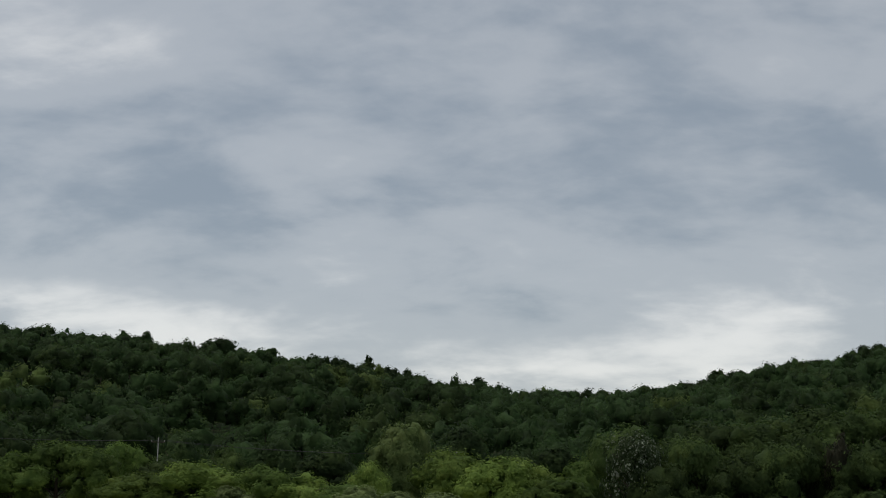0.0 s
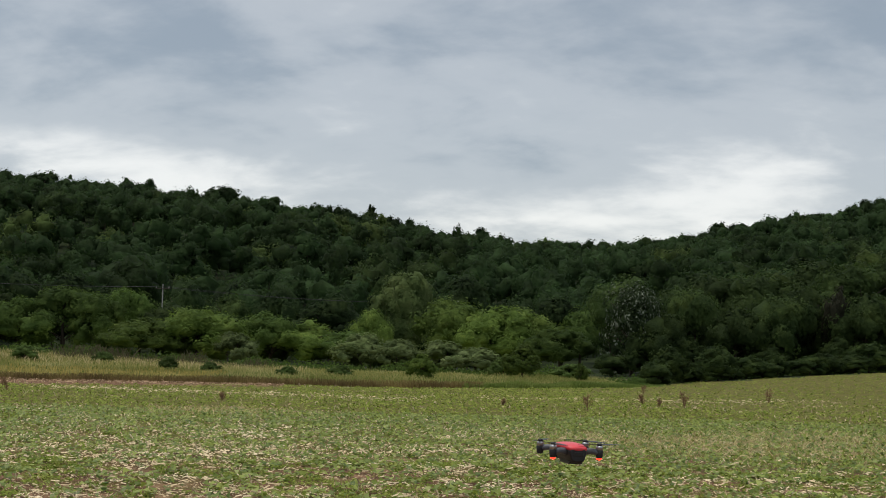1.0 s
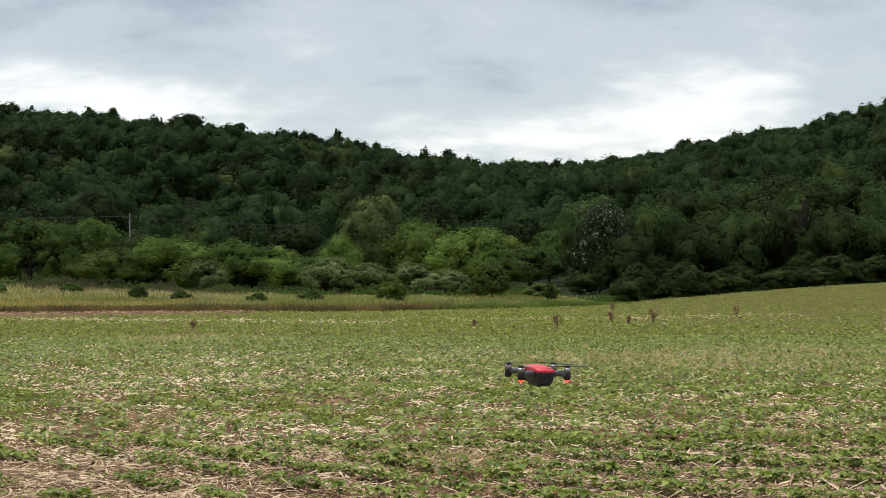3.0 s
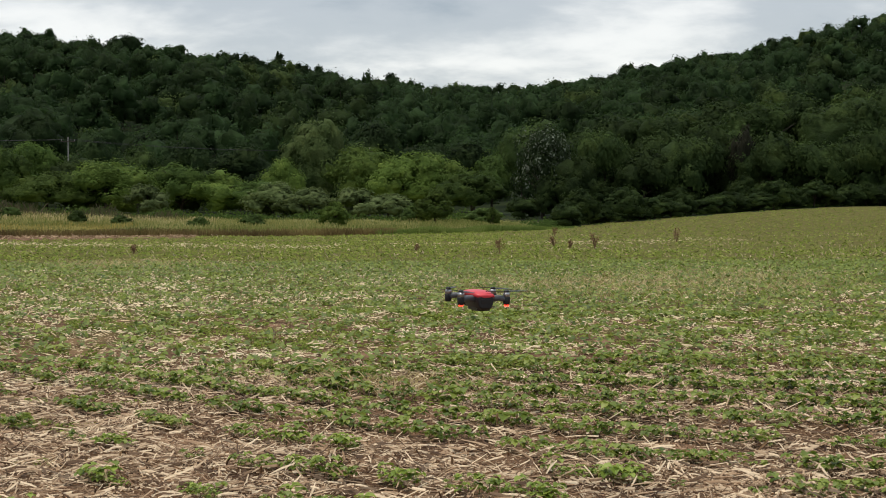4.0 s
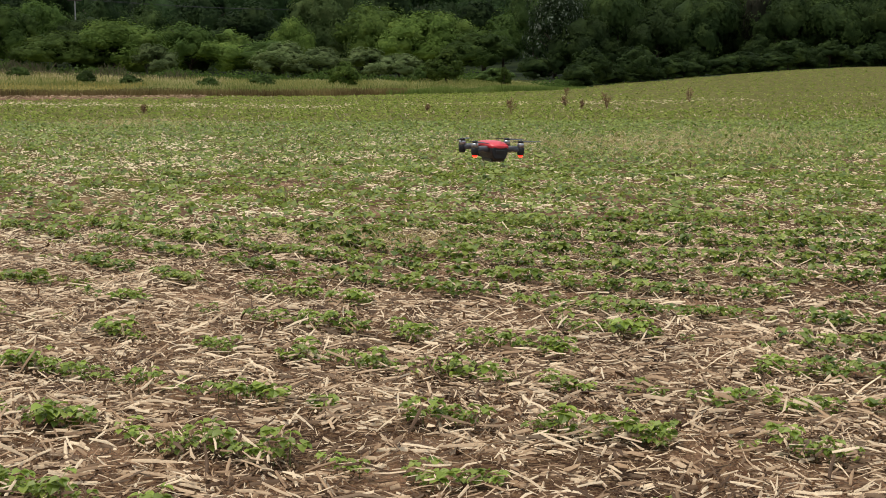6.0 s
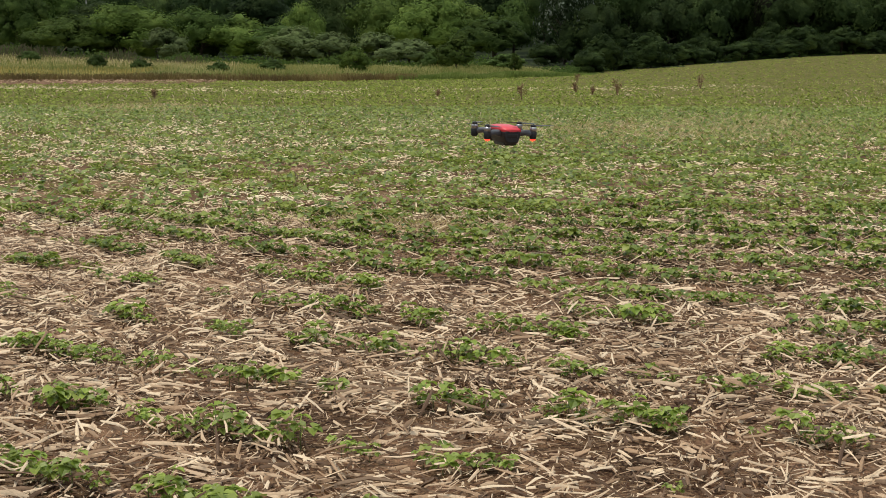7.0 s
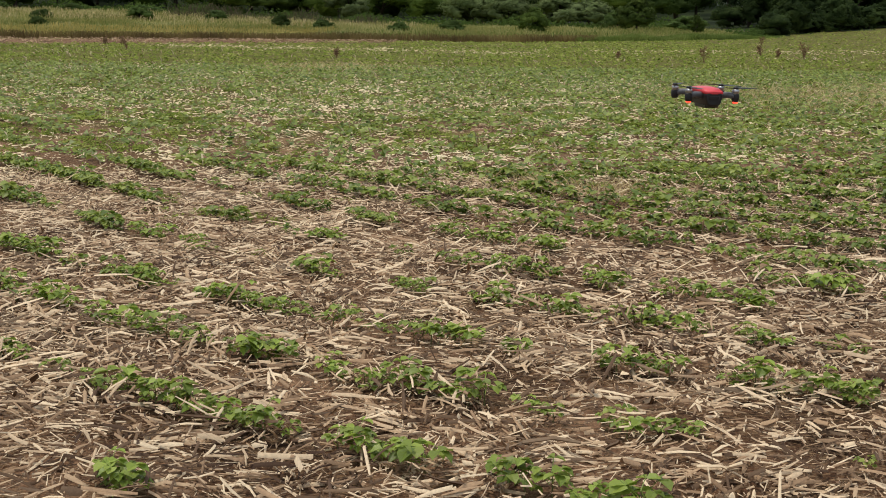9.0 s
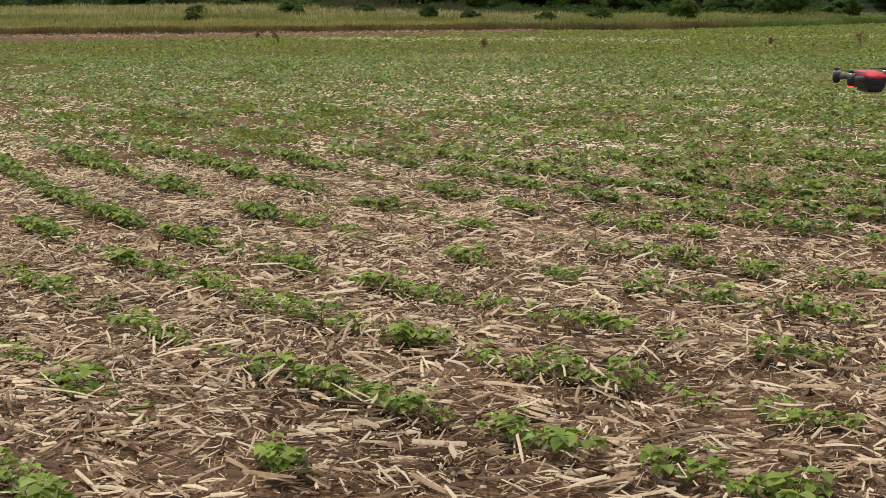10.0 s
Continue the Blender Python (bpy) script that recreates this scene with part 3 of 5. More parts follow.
kind_of("light", "tree", "light green leafy tree with a rounded billowing crown", "tree", M_LEAF_LIGHT, (1, 2, 3), 17, 16, 26, 0.027, 0.04)
kind_of("green", "tree", "fresh green broadleaf tree at the edge of the meadow", "tree", M_LEAF_GREEN, (31, 32, 33), 17, 16, 26, 0.027, 0.04)
kind_of("mid", "tree", "mid green broadleaf tree in dense summer leaf", "tree", M_LEAF_MID, (4, 5, 6), 17, 16, 26, 0.027, 0.04)
kind_of("dark", "tree", "dark green broadleaf tree standing in front of the bluff", "tree", M_LEAF_DARK, (7, 8, 9), 16, 16, 20, 0.033, 0.04, level=2)
kind_of("shade", "tree", "dark green broadleaf tree leafy down to the field's edge", "tree", M_LEAF_SHADE, (41, 42, 43), 20, 16, 20, 0.032, 0.0, level=2)
kind_of("crest", "tree", "dark green broadleaf tree standing up from the ridge", "tree", M_WOODS[0], (51, 52, 53), 13, 12, 18, 0.050, 0.1, ragged=0.3, level=2, lobe=(0.13, 0.23))
kind_of("airy", "tree", "thin-crowned tree on the ridge with sky showing through", "tree", M_WOODS[1], (55, 56), 18, 7, 9, 0.055, 0.25, ragged=0.6, level=1, core=0.5, lobe=(0.08, 0.14))
kind_of("willow", "willow_tree", "tall soft grey-green willow with fine foliage", "willow", M_LEAF_WILLOW, (10, 11), 24, 16, 26, 0.025, 0.03, droop=0.4, ragged=0.35)
kind_of("shrub", "shrub", "grey-green willow shrub at the meadow's edge", "shrub", M_LEAF_GREY, (12, 13, 14), 30, 9, 26, 0.032, 0.0, ragged=0.4, level=2, core=0.82, lobe=(0.10, 0.19))
kind_of("bush", "bush", "bright green bushy sapling in the tall grass", "bush", M_LEAF_LIGHT, (15, 16, 17), 30, 8, 22, 0.040, 0.0, ragged=0.55, level=2, core=0.78, slim=0.85, lobe=(0.09, 0.17))
kind_of("dark_bush", "bush", "low dark green bush in the tall grass", "bush", M_LEAF_BUSH, (18, 19), 26, 7, 20, 0.045, 0.0, ragged=0.45, level=2, core=0.8, lobe=(0.12, 0.22))
kind_of("shade_bush", "bush", "bush below the trees, its green darkened for their shade", "bush", M_LEAF_SHADE, (28, 29), 26, 7, 20, 0.045, 0.0, ragged=0.42, level=2, core=0.82, lobe=(0.12, 0.22))
kind_of("silver", "silver_shrub", "dark shrub with pale silvery leaf undersides", "shrub", M_LEAF_SILVER, (20,), 20, 13, 44, 0.024, 0.0, ragged=0.4, level=2, core=0.3)
kind_of("rust", "dead_tree", "dead tree with rust-brown withered foliage", "tree", M_LEAF_RUST, (21,), 20, 8, 18, 0.036, 0.05, ragged=0.5)


def conifer(x, y, top, width):
    """A narrow dark conifer: whorls of drooping branches on a straight trunk."""
    rng = np.random.default_rng(61)
    z = float(land(x, y))
    h = top - z
    root = new("conifer")
    v, f = tube([(0, 0, -0.4), (0, 0, h * 0.97)], [0.2, 0.03], 6)
    part("trunk", mesh_data("trunk", v, f, M_BARK), None, root)
    pos, nrm = [], []
    for k in range(34):
        t = min(max(k / 33 + rng.normal() * 0.012, 0), 1)
        reach = width * 0.5 * (1 - t) + 0.12
        for b in range(6):
            a = rng.uniform(0, 6.28)
            for s in np.linspace(0.15, 1, 9):
                pos.append((math.cos(a) * reach * s, math.sin(a) * reach * s, h * (0.25 + 0.74 * t) - 0.35 * reach * s + rng.normal() * 0.22))
                nrm.append((math.cos(a) * 0.4, math.sin(a) * 0.4, 0.9))
    pos = np.array(pos)
    v, f = sprays(pos, np.array(nrm) + rng.normal(size=pos.shape) * 0.3, rng.uniform(0.3, 0.6, len(pos)), rng)
    part("crown", mesh_data("crown", v, f, M_WOODS[0]), None, root)
    root.matrix_basis = Matrix.Translation((x, y, z))
    return tagged(root, "narrow dark conifer standing above the ridge", "tree", group="trees along the ridge")


def plant_all():
    put = lambda kind, rows: [plant_tree(kind, *r) for r in rows]
    put("mid", [(-20, 141, 7.7, 6.6), (-24, 130, 6.2, 6.5)])
    put("green", [(-36, 123, 6.1, 6.0), (-29, 123, 6.6, 5.4), (-14, 125, 5.3, 6.2), (-33, 126, 7.3, 7.2), (-28, 129, 7.4, 5.6), (-7, 122, 3.8, 6.2), (16, 137, 7.0, 6.6), (13, 127, 4.7, 6.4)])
    put("light", [(-23.5, 114, 4.2, 6.2)])
    put("light", [(-19, 116, 5.3, 7.6), (-10, 124, 4.7, 7.2), (-5, 134, 6.0, 4.4),
                  (3, 138, 7.7, 8.0), (7, 134, 6.7, 8.0), (11, 136, 6.5, 7.0)])
    put("willow", [(-2, 148, 11.6, 8.2)])
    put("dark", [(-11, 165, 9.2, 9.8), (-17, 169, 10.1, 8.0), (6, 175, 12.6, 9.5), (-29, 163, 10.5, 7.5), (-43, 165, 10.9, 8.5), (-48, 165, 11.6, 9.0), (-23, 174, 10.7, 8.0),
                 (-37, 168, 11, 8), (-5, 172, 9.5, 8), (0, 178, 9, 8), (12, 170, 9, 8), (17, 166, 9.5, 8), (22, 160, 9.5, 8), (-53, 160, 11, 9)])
    put("shrub", [(-15, 111, 2.9, 4.6), (-5, 114, 3.4, 6.0), (-2, 112, 2.9, 6.0), (2, 110, 2.8, 4.8), (4.4, 110, 2.3, 4.4)])
    put("bush", [(0, 82, 1.65, 2.1), (7, 94, 2.6, 3.1), (10, 85, 1.35, 1.0)])
    put("dark_bush", [(-16, 87, 1.1, 1.5), (-13, 85, 0.95, 1.7), (-8, 82, 0.9, 1.7), (-5, 86, 1.0, 2.0), (-26, 90, 1.3, 2.3), (6, 100, 1.7, 2.2), (11, 99, 1.2, 2.8),
                      (-32, 88, 0.9, 1.8), (-29, 79, 0.8, 1.4), (-22, 95, 1.0, 2.2)])
    put("mid", [(18, 119, 9.6, 7.0), (22, 116, 8.1, 7.6), (26, 121, 9.6, 8.8), (29, 118, 9.6, 8.2), (34, 121, 11.4, 9.8), (37, 116, 10.7, 8.6),
                (42, 119, 11.8, 9.2), (44, 114, 11.4, 8.8), (50, 118, 12.2, 9.2), (52, 114, 11.9, 8.8)])
    put("silver", [(16.5, 107, 8.0, 5.4)])
    put("rust", [(32.4, 105.5, 8.0, 2.3)])
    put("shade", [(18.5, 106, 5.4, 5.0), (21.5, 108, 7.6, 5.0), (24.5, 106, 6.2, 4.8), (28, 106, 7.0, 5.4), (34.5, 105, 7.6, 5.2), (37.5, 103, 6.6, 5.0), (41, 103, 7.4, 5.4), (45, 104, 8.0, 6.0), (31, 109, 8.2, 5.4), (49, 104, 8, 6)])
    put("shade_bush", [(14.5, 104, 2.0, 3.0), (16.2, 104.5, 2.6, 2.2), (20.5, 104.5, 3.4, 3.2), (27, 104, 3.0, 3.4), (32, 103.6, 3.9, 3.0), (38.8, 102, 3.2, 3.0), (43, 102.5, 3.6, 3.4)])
    # single trees that stand up from the ridge: bearing, height of the top, width (degrees)
    for az, el, wide in ((-15.86, 7.09, 1.0), (-14.3, 6.8, 0.9), (-12.3, 6.84, 1.1), (-11.6, 7.04, 0.95), (-10.7, 6.6, 0.6), (-8.5, 6.93, 1.43), (-7.46, 6.5, 0.7), (-3.2, 6.15, 1.2), (-1.3, 5.95, 0.95),
                         (-0.6, 5.84, 0.6), (2.5, 5.48, 1.3), (4.2, 4.98, 0.95), (5.0, 5.0, 0.86), (7.5, 4.98, 0.6), (8.65, 4.96, 0.95), (9.8, 5.16, 0.86), (11.1, 5.35, 0.8), (12.25, 5.8, 1.15),
                         (13.05, 5.83, 0.86), (14.1, 5.99, 0.95), (16.2, 6.16, 0.86), (17.3, 6.44, 0.86), (18.2, 6.73, 1.15), (18.75, 6.84, 0.7)):
        r = CREST - 6
        plant_tree("crest", r * math.sin(radians(az)), r * math.cos(radians(az)), r * math.tan(radians(el - 0.03)) + 1.5, r * radians(wide * 1.25))
    for az, el, wide in ((-9.8, 6.81, 0.95), (-6.3, 6.5, 1.3), (1.43, 5.63, 0.6), (15.2, 6.14, 0.7), (-4.6, 6.35, 0.8)):
        r = CREST - 9
        plant_tree("airy", r * math.sin(radians(az)), r * math.cos(radians(az)), r * math.tan(radians(el)) + 1.5, r * radians(wide))
    conifer(358 * math.sin(radians(-2.31)), 358 * math.cos(radians(-2.31)), 358 * math.tan(radians(6.24)) + 1.5, 7.6)
    # bushes hem the wood along the field's edge
    hem = np.random.default_rng(6)
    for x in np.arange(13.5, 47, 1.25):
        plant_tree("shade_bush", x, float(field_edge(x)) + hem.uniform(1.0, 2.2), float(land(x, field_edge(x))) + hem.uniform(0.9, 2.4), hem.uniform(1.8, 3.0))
    # the tree line goes on westwards
    rng = np.random.default_rng(5)
    for k in range(12):
        plant_tree(("mid", "light", "dark")[k % 3], -40 - k * 4.2, 120 + rng.uniform(-8, 8) - k * 1.2, rng.uniform(5, 8), rng.uniform(5.5, 7.5))
    for k in range(5):
        plant_tree("dark_bush", -30 - k * 6.1 + rng.uniform(-1.5, 1.5), 104 + rng.uniform(-3, 4), rng.uniform(0.8, 1.2), rng.uniform(1.8, 3.0))


plant_all()


# ---- undergrowth and the meadow strip ----
def build_undergrowth():
    rng = np.random.default_rng(21)
    n = 34000
    x = rng.uniform(-92, 48, n)
    y = np.where(x < 12, 104 + rng.gamma(2.0, 3.2, n), field_edge(x) + 1.2 + rng.gamma(2.0, 2.6, n)) + np.where(x < -16, np.minimum((-16 - x) * 0.6, 8), 0)
    hh = -0.1 + 1.1 * np.array([noise.noise(Vector((a * 0.35, b * 0.35, 9))) for a, b in zip(x, y)]) + 0.5
    z = land(x, y) + rng.uniform(0, 1, n) ** 0.6 * np.maximum(hh, 0.25) * np.where(x > 12, 0.35, 1)
    v, f = cards(np.stack([x, y, z], 1), rng.normal(size=(n, 3)) * 0.6 + [0, -0.6, 0.6], rng.uniform(0.12, 0.28, n), rng)
    tagged(new("undergrowth", mesh_data("undergrowth", v, f, M_LEAF_GREEN)), "green leafy undergrowth beneath the trees", "undergrowth", kind="stuff")


def blades(x, y, z, height, width, rng, lean=0.25):
    """Upright grass blades: one tapering four-cornered blade each."""
    n = len(x)
    a = rng.uniform(0, 2 * math.pi, n)
    u = np.stack([np.cos(a), np.sin(a), np.zeros(n)], 1) * (width * 0.5)[:, None]
    tip = np.stack([rng.normal(size=n) * lean, rng.normal(size=n) * lean, np.ones(n)], 1) * height[:, None]
    p = np.stack([x, y, z], 1)
    v = np.stack([p - u, p + u, p + tip * [0.9, 0.9, 1] + u * 0.35, p + tip - u * 0.35], 1).reshape(-1, 3)
    return v, np.arange(4 * n).reshape(n, 4)


def build_meadow():
    rng = np.random.default_rng(31)

    def strip(name, label, n, near, far, height, width, material, xr, lumps=0.25):
        x = rng.uniform(*xr, n)
        edge = field_edge(x)
        y = edge + near + (far - near) * rng.uniform(0, 1, n) ** 1.3
        lump = np.array([noise.noise(Vector((a * 0.4, b * 0.25, 4))) for a, b in zip(x, y)])
        fade = smooth01((13.5 - x) / 5)
        h = height * rng.uniform(0.45, 1.1, n) * (1 + lumps * lump * 3.2) * (0.25 + 0.75 * fade)
        v, f = blades(x, y, land(x, y) - 0.02, h, np.full(n, width) * rng.uniform(0.6, 1.5, n), rng)
        tagged(new(name, mesh_data(name, v, f, material)), label, "grass", kind="stuff")

    strip("meadow_grass", "tall yellow-green meadow grass beyond the field", 76000, 1.4, 46, 0.30, 0.034, M_GRASS, (-66, 14))
    strip("golden_grass", "golden ripe grass in the western meadow", 42000, 1.0, 18, 0.30, 0.032, M_GRASS_GOLD, (-66, -11))
    strip("green_grass", "fresh green grass growing through the meadow", 42000, 1.0, 42, 0.28, 0.034, M_GRASS_GREEN, (-62, 16))
    strip("tall_grass", "tall pale green-tan grass at the back of the meadow", 22000, 24, 52, 0.32, 0.045, M_GRASS, (-72, 4))
    strip("pale_grass", "pale dry seeding grass at the back of the meadow", 9000, 28, 46, 0.36, 0.04, M_GRASS_DRY, (-52, -8))
    strip("dead_grass", "matted brown dead grass along the field's edge", 30000, -0.2, 1.8, 0.34, 0.028, M_GRASS_DEAD, (-66, 3), 0.06)
    strip("green_verge", "green grass verge along the field's edge", 16000, -0.2, 2.0, 0.28, 0.026, M_GRASS_GREEN, (2, 14))


def build_dry_brush():
    rng = np.random.default_rng(33)
    n = 1500
    x = rng.uniform(-27, -11, n)
    y = 101 + rng.normal(size=n) * 1.6 + (x + 25) * 0.05
    lump = np.array([noise.noise(Vector((a * 0.5, 0.3, 6))) for a in x])
    v, f = blades(x, y, land(x, y), rng.uniform(0.25, 0.75, n) * (1 + lump), rng.uniform(0.015, 0.035, n), rng, 0.35)
    tagged(new("dry_brush", mesh_data("dry_brush", v, f, M_BRUSH)), "grey-tan dry brush standing below the trees", "brush", kind="stuff")


build_undergrowth()
build_meadow()
build_dry_brush()


# ---- the field: straw, stubble, soybeans, weeds ----
def row_line(x):
    """Northing of a crop row against easting, apart from the row's own offset: the rows bend along the slope."""
    x = np.asarray(x, float)
    return np.where(x < 0, -0.5 * x + 0.07 * np.minimum(x, 0) ** 2 * np.where(x < -7, 7 / np.maximum(-x, 7), 1), -4 * (1 - np.exp(-np.maximum(x, 0) / 8)))


ROW_FIRST, ROW_STEP = 3.14, 0.84


def row_north(k, x):
    """Northing of the row with that number: the rows fan out a little away from the headland."""
    fan = np.clip(k - 3, 0, 4)
    return row_line(x) + ROW_FIRST + ROW_STEP * (k + fan * (0.117 * np.clip(-np.asarray(x, float), -1.6, 4) + 0.05))


def in_view(x, y, margin=2.0):
    """The part of the field that lies in front of the place where one stands."""
    a = np.degrees(np.arctan2(x, y))
    return (a > -34 - margin) & (a < 24 + margin)


def scatter(rng, n, r0, r1, power=1.0):
    """Places in the wedge of the field between two distances."""
    a = np.radians(rng.uniform(-37, 27, n))
    r = np.sqrt(rng.uniform(0, 1, n) ** power * (r1 * r1 - r0 * r0) + r0 * r0)
    x, y = r * np.sin(a), r * np.cos(a)
    keep = y < field_edge(x) - 0.6
    return x[keep], y[keep]


def cover(x, y):
    """How thickly weeds stand on a spot: 0 bare straw, 1 closed green. Clumps, patches and drifts along the rows."""
    along, across = np.asarray(x, float), y - row_line(x)
    c = 0.52 * lattice(x, y * 0.8, 0.19, 1) + 0.32 * lattice(along * 0.6, across, 0.6, 2) + 0.22 * lattice(x * 0.6, y, 2.4, 3)
    bias = np.interp(y, (4, 8, 11, 15, 24, 32, 45, 60), (-0.8, -0.60, -0.27, -0.05, 0.05, 0.24, 0.45, 0.55)) + np.clip(0.03 * x, -0.12, 0.14)
    return smooth01((c + bias + 0.12) / 0.34)


def straw_pieces(x, y, length, width, rng, lift=0.03, along=None, short=False):
    """Flattened, slightly bent lengths of stalk and husk: a ridge-backed strip of two bays each."""
    n = len(x)
    a = rng.uniform(0, math.pi, n) if along is None else along
    tilt = rng.normal(size=n) * np.where(rng.random(n) < 0.28, 0.34, 0.15)
    tilt = np.clip(tilt, -0.6, 0.6)
    d = np.stack([np.cos(a) * np.cos(tilt), np.sin(a) * np.cos(tilt), np.sin(tilt)], 1)
    side = np.stack([-np.sin(a), np.cos(a), rng.normal(size=n) * 0.35], 1)
    z = land(x, y) + rng.uniform(0.004, lift, n) + np.abs(np.sin(tilt)) * length * 0.4
    p = np.stack([x, y, z], 1)
    bend = np.stack([rng.normal(size=n) * 0.03, rng.normal(size=n) * 0.03, rng.normal(size=n) * 0.03], 1) * length[:, None]
    w, hl = (width * 0.5)[:, None] * side, d * (length * 0.5)[:, None]
    crest = np.stack([np.zeros(n), np.zeros(n), width * rng.uniform(0.45, 0.95, n)], 1)
    rows = []
    for q, base in ((-1, p - hl), (1, p + hl)) if short else ((-1, p - hl), (0, p + bend), (1, p + hl)):
        k = 1.0 if q == 0 else rng.uniform(0.35, 1.0, (n, 1))
        rows += [base - w * k, base + crest * k, base + w * k]
    v = np.stack(rows, 1).reshape(-1, 3)
    o = (np.arange(n) * len(rows))[:, None]
    bays = ((0, 1, 4, 3), (1, 2, 5, 4), (3, 4, 7, 6), (4, 5, 8, 7))
    f = np.concatenate([o + np.array(t) for t in (bays[:2] if short else bays)], 0)
    return v, f


def build_straw():
    rng = np.random.default_rng(41)
    # near litter: many short broken pieces, some whole lengths of stalk, a few wide husks
    x, y = scatter(rng, 165000, 2.6, 12.5, 1.06)
    r = np.hypot(x, y)
    off = (y - row_line(x) - ROW_FIRST) / ROW_STEP
    between = np.abs(off - np.round(off)) * 2
    piles = 0.55 * lattice(x, y, 0.42, 21) + 0.5 * lattice(x, y, 1.3, 22)
    keep = rng.uniform(0, 1, len(x)) < np.clip(0.80 + piles * 0.85 + 0.25 * (between - 0.5), 0.12, 1) * (1 - 0.6 * cover(x, y)) * np.clip(r / 5.5, 0.65, 1)
    x, y, r = x[keep], y[keep], r[keep]
    n = len(x)
    kind = rng.random(n)
    stalk, husk = kind < 0.07, kind > 0.95
    width = np.where(stalk, rng.uniform(0.008, 0.015, n), np.where(husk, rng.uniform(0.011, 0.021, n), np.clip(rng.gamma(3.0, 0.0020, n), 0.0028, 0.012)))
    length = np.where(stalk, rng.uniform(0.07, 0.21, n), np.where(husk, rng.uniform(0.04, 0.11, n), np.clip(rng.gamma(2.2, 0.028, n), 0.018, 0.16)))
    length = np.minimum(length, width * 15)
    swirl = 2.6 * lattice(x, y, 0.26, 25) + 1.6 * lattice(x, y, 0.9, 26)
    along = np.where(rng.random(n) < 0.6, swirl + rng.normal(size=n) * 0.3, rng.uniform(0, math.pi, n))
    long = (length > 0.075) & (r < 8.5)
    lift = np.where(rng.random(n) < 0.5, 0.03, np.interp(r, (5, 9), (0.085, 0.05)))
    v, f = join([straw_pieces(x[k], y[k], length[k], width[k], rng, lift[k], along[k], s) for k, s in ((long, False), (~long, True))])
    tagged(new("corn_straw_litter", mesh_data("corn_straw_litter", v, f, M_STRAW)), "pale tan chopped corn stalks and husks littering the soil", "straw", kind="stuff")
    # the same litter between the weeds further off
    x, y = scatter(rng, 190000, 11.5, 36, 1.25)
    r = np.hypot(x, y)
    piles = 0.5 * lattice(x, y, 0.55, 23) + 0.6 * lattice(x, y, 2.2, 24)
    keep = rng.uniform(0, 1, len(x)) < np.clip(0.72 + piles * 0.9, 0.08, 1) * (1 - cover(x, y)) ** 1.2 * np.clip(1.35 - r / 27, 0.12, 1)
    x, y, r = x[keep], y[keep], r[keep]
    n = len(x)
    width = np.clip(rng.gamma(3.0, 0.0034, n), 0.0055, 0.016) * np.clip(r / 15, 1, 1.45)
    length = np.minimum(np.clip(rng.gamma(2.4, 0.021, n), 0.02, 0.12), width * np.interp(r, (12, 18, 26), (8, 5, 3.5)))
    v, f = straw_pieces(x, y, length, width, rng, 0.05, rng.uniform(0, math.pi, n), True)
    tagged(new("field_straw", mesh_data("field_straw", v, f, M_STUB)), "pale corn straw lying between the weed clumps", "straw", kind="stuff")
    # the litter goes on all round
    n = 56000
    a, r = rng.uniform(0, 2 * math.pi, n), 0.15 + 8.6 * rng.uniform(0, 1, n) ** 0.6
    x, y = r * np.sin(a), r * np.cos(a)
    deg = np.degrees(np.arctan2(x, y))
    out = (r < 3.0) | (deg < -35) | (deg > 25)
    out &= rng.uniform(0, 1, n) < np.clip(0.75 + 0.5 * lattice(x, y, 0.42, 21) + 0.5 * lattice(x, y, 1.3, 22), 0.1, 1)
    x, y = x[out], y[out]
    n = len(x)
    width = np.clip(rng.gamma(3.0, 0.005, n), 0.006, 0.028)
    v, f = straw_pieces(x, y, np.minimum(np.clip(rng.gamma(2.2, 0.045, n), 0.03, 0.26), width * 11), width, rng, 0.05, None, True)
    tagged(new("headland_straw", mesh_data("headland_straw", v, f, M_STRAW)), "pale corn straw scattered over the headland", "straw", kind="stuff")
    # broken chaff between the stalks
    x, y = scatter(rng, 60000, 2.6, 13, 1.15)
    n = len(x)
    nrm = rng.normal(size=(n, 3)) * 0.45 + [0, 0, 1]
    v, f = cards(np.stack([x, y, land(x, y) + rng.uniform(0.006, 0.03, n)], 1), nrm, rng.uniform(0.008, 0.032, n), rng, 0.4)
    tagged(new("straw_chaff", mesh_data("straw_chaff", v, f, M_CHAFF)), "broken tan and brown straw chaff on the soil", "straw", kind="stuff")
    # bleached husk curls standing up among the weeds, in drifts along the old rows
    fx, fy = scatter(rng, 60000, 13, 62, 1.35)
    drift = 0.7 * lattice(fx * 0.35, fy - row_line(fx), 1.3, 31) + 0.6 * lattice(fx * 0.5, fy, 4.5, 32)
    some = rng.uniform(0, 1, len(fx)) < np.clip(0.05 + drift * 0.45, 0.01, 1) * np.interp(fy, (13, 28, 40, 62), (1, 1, 0.45, 0.35))
    fx, fy = fx[some], fy[some]
    n = len(fx)
    size = rng.uniform(0.035, 0.08, n) * np.clip(fy / 24, 0.8, 1.4)
    v, f = cards(np.stack([fx, fy, land(fx, fy) + rng.uniform(0.03, 0.10, n)], 1), rng.normal(size=(n, 3)) * 0.45 + [-0.1, -0.35, 0.75], size, rng, 0.42)
    tagged(new("corn_husk_bits", mesh_data("corn_husk_bits", v, f, M_HUSK)), "curled bleached corn husk bits lying on the weeds", "straw", kind="stuff")
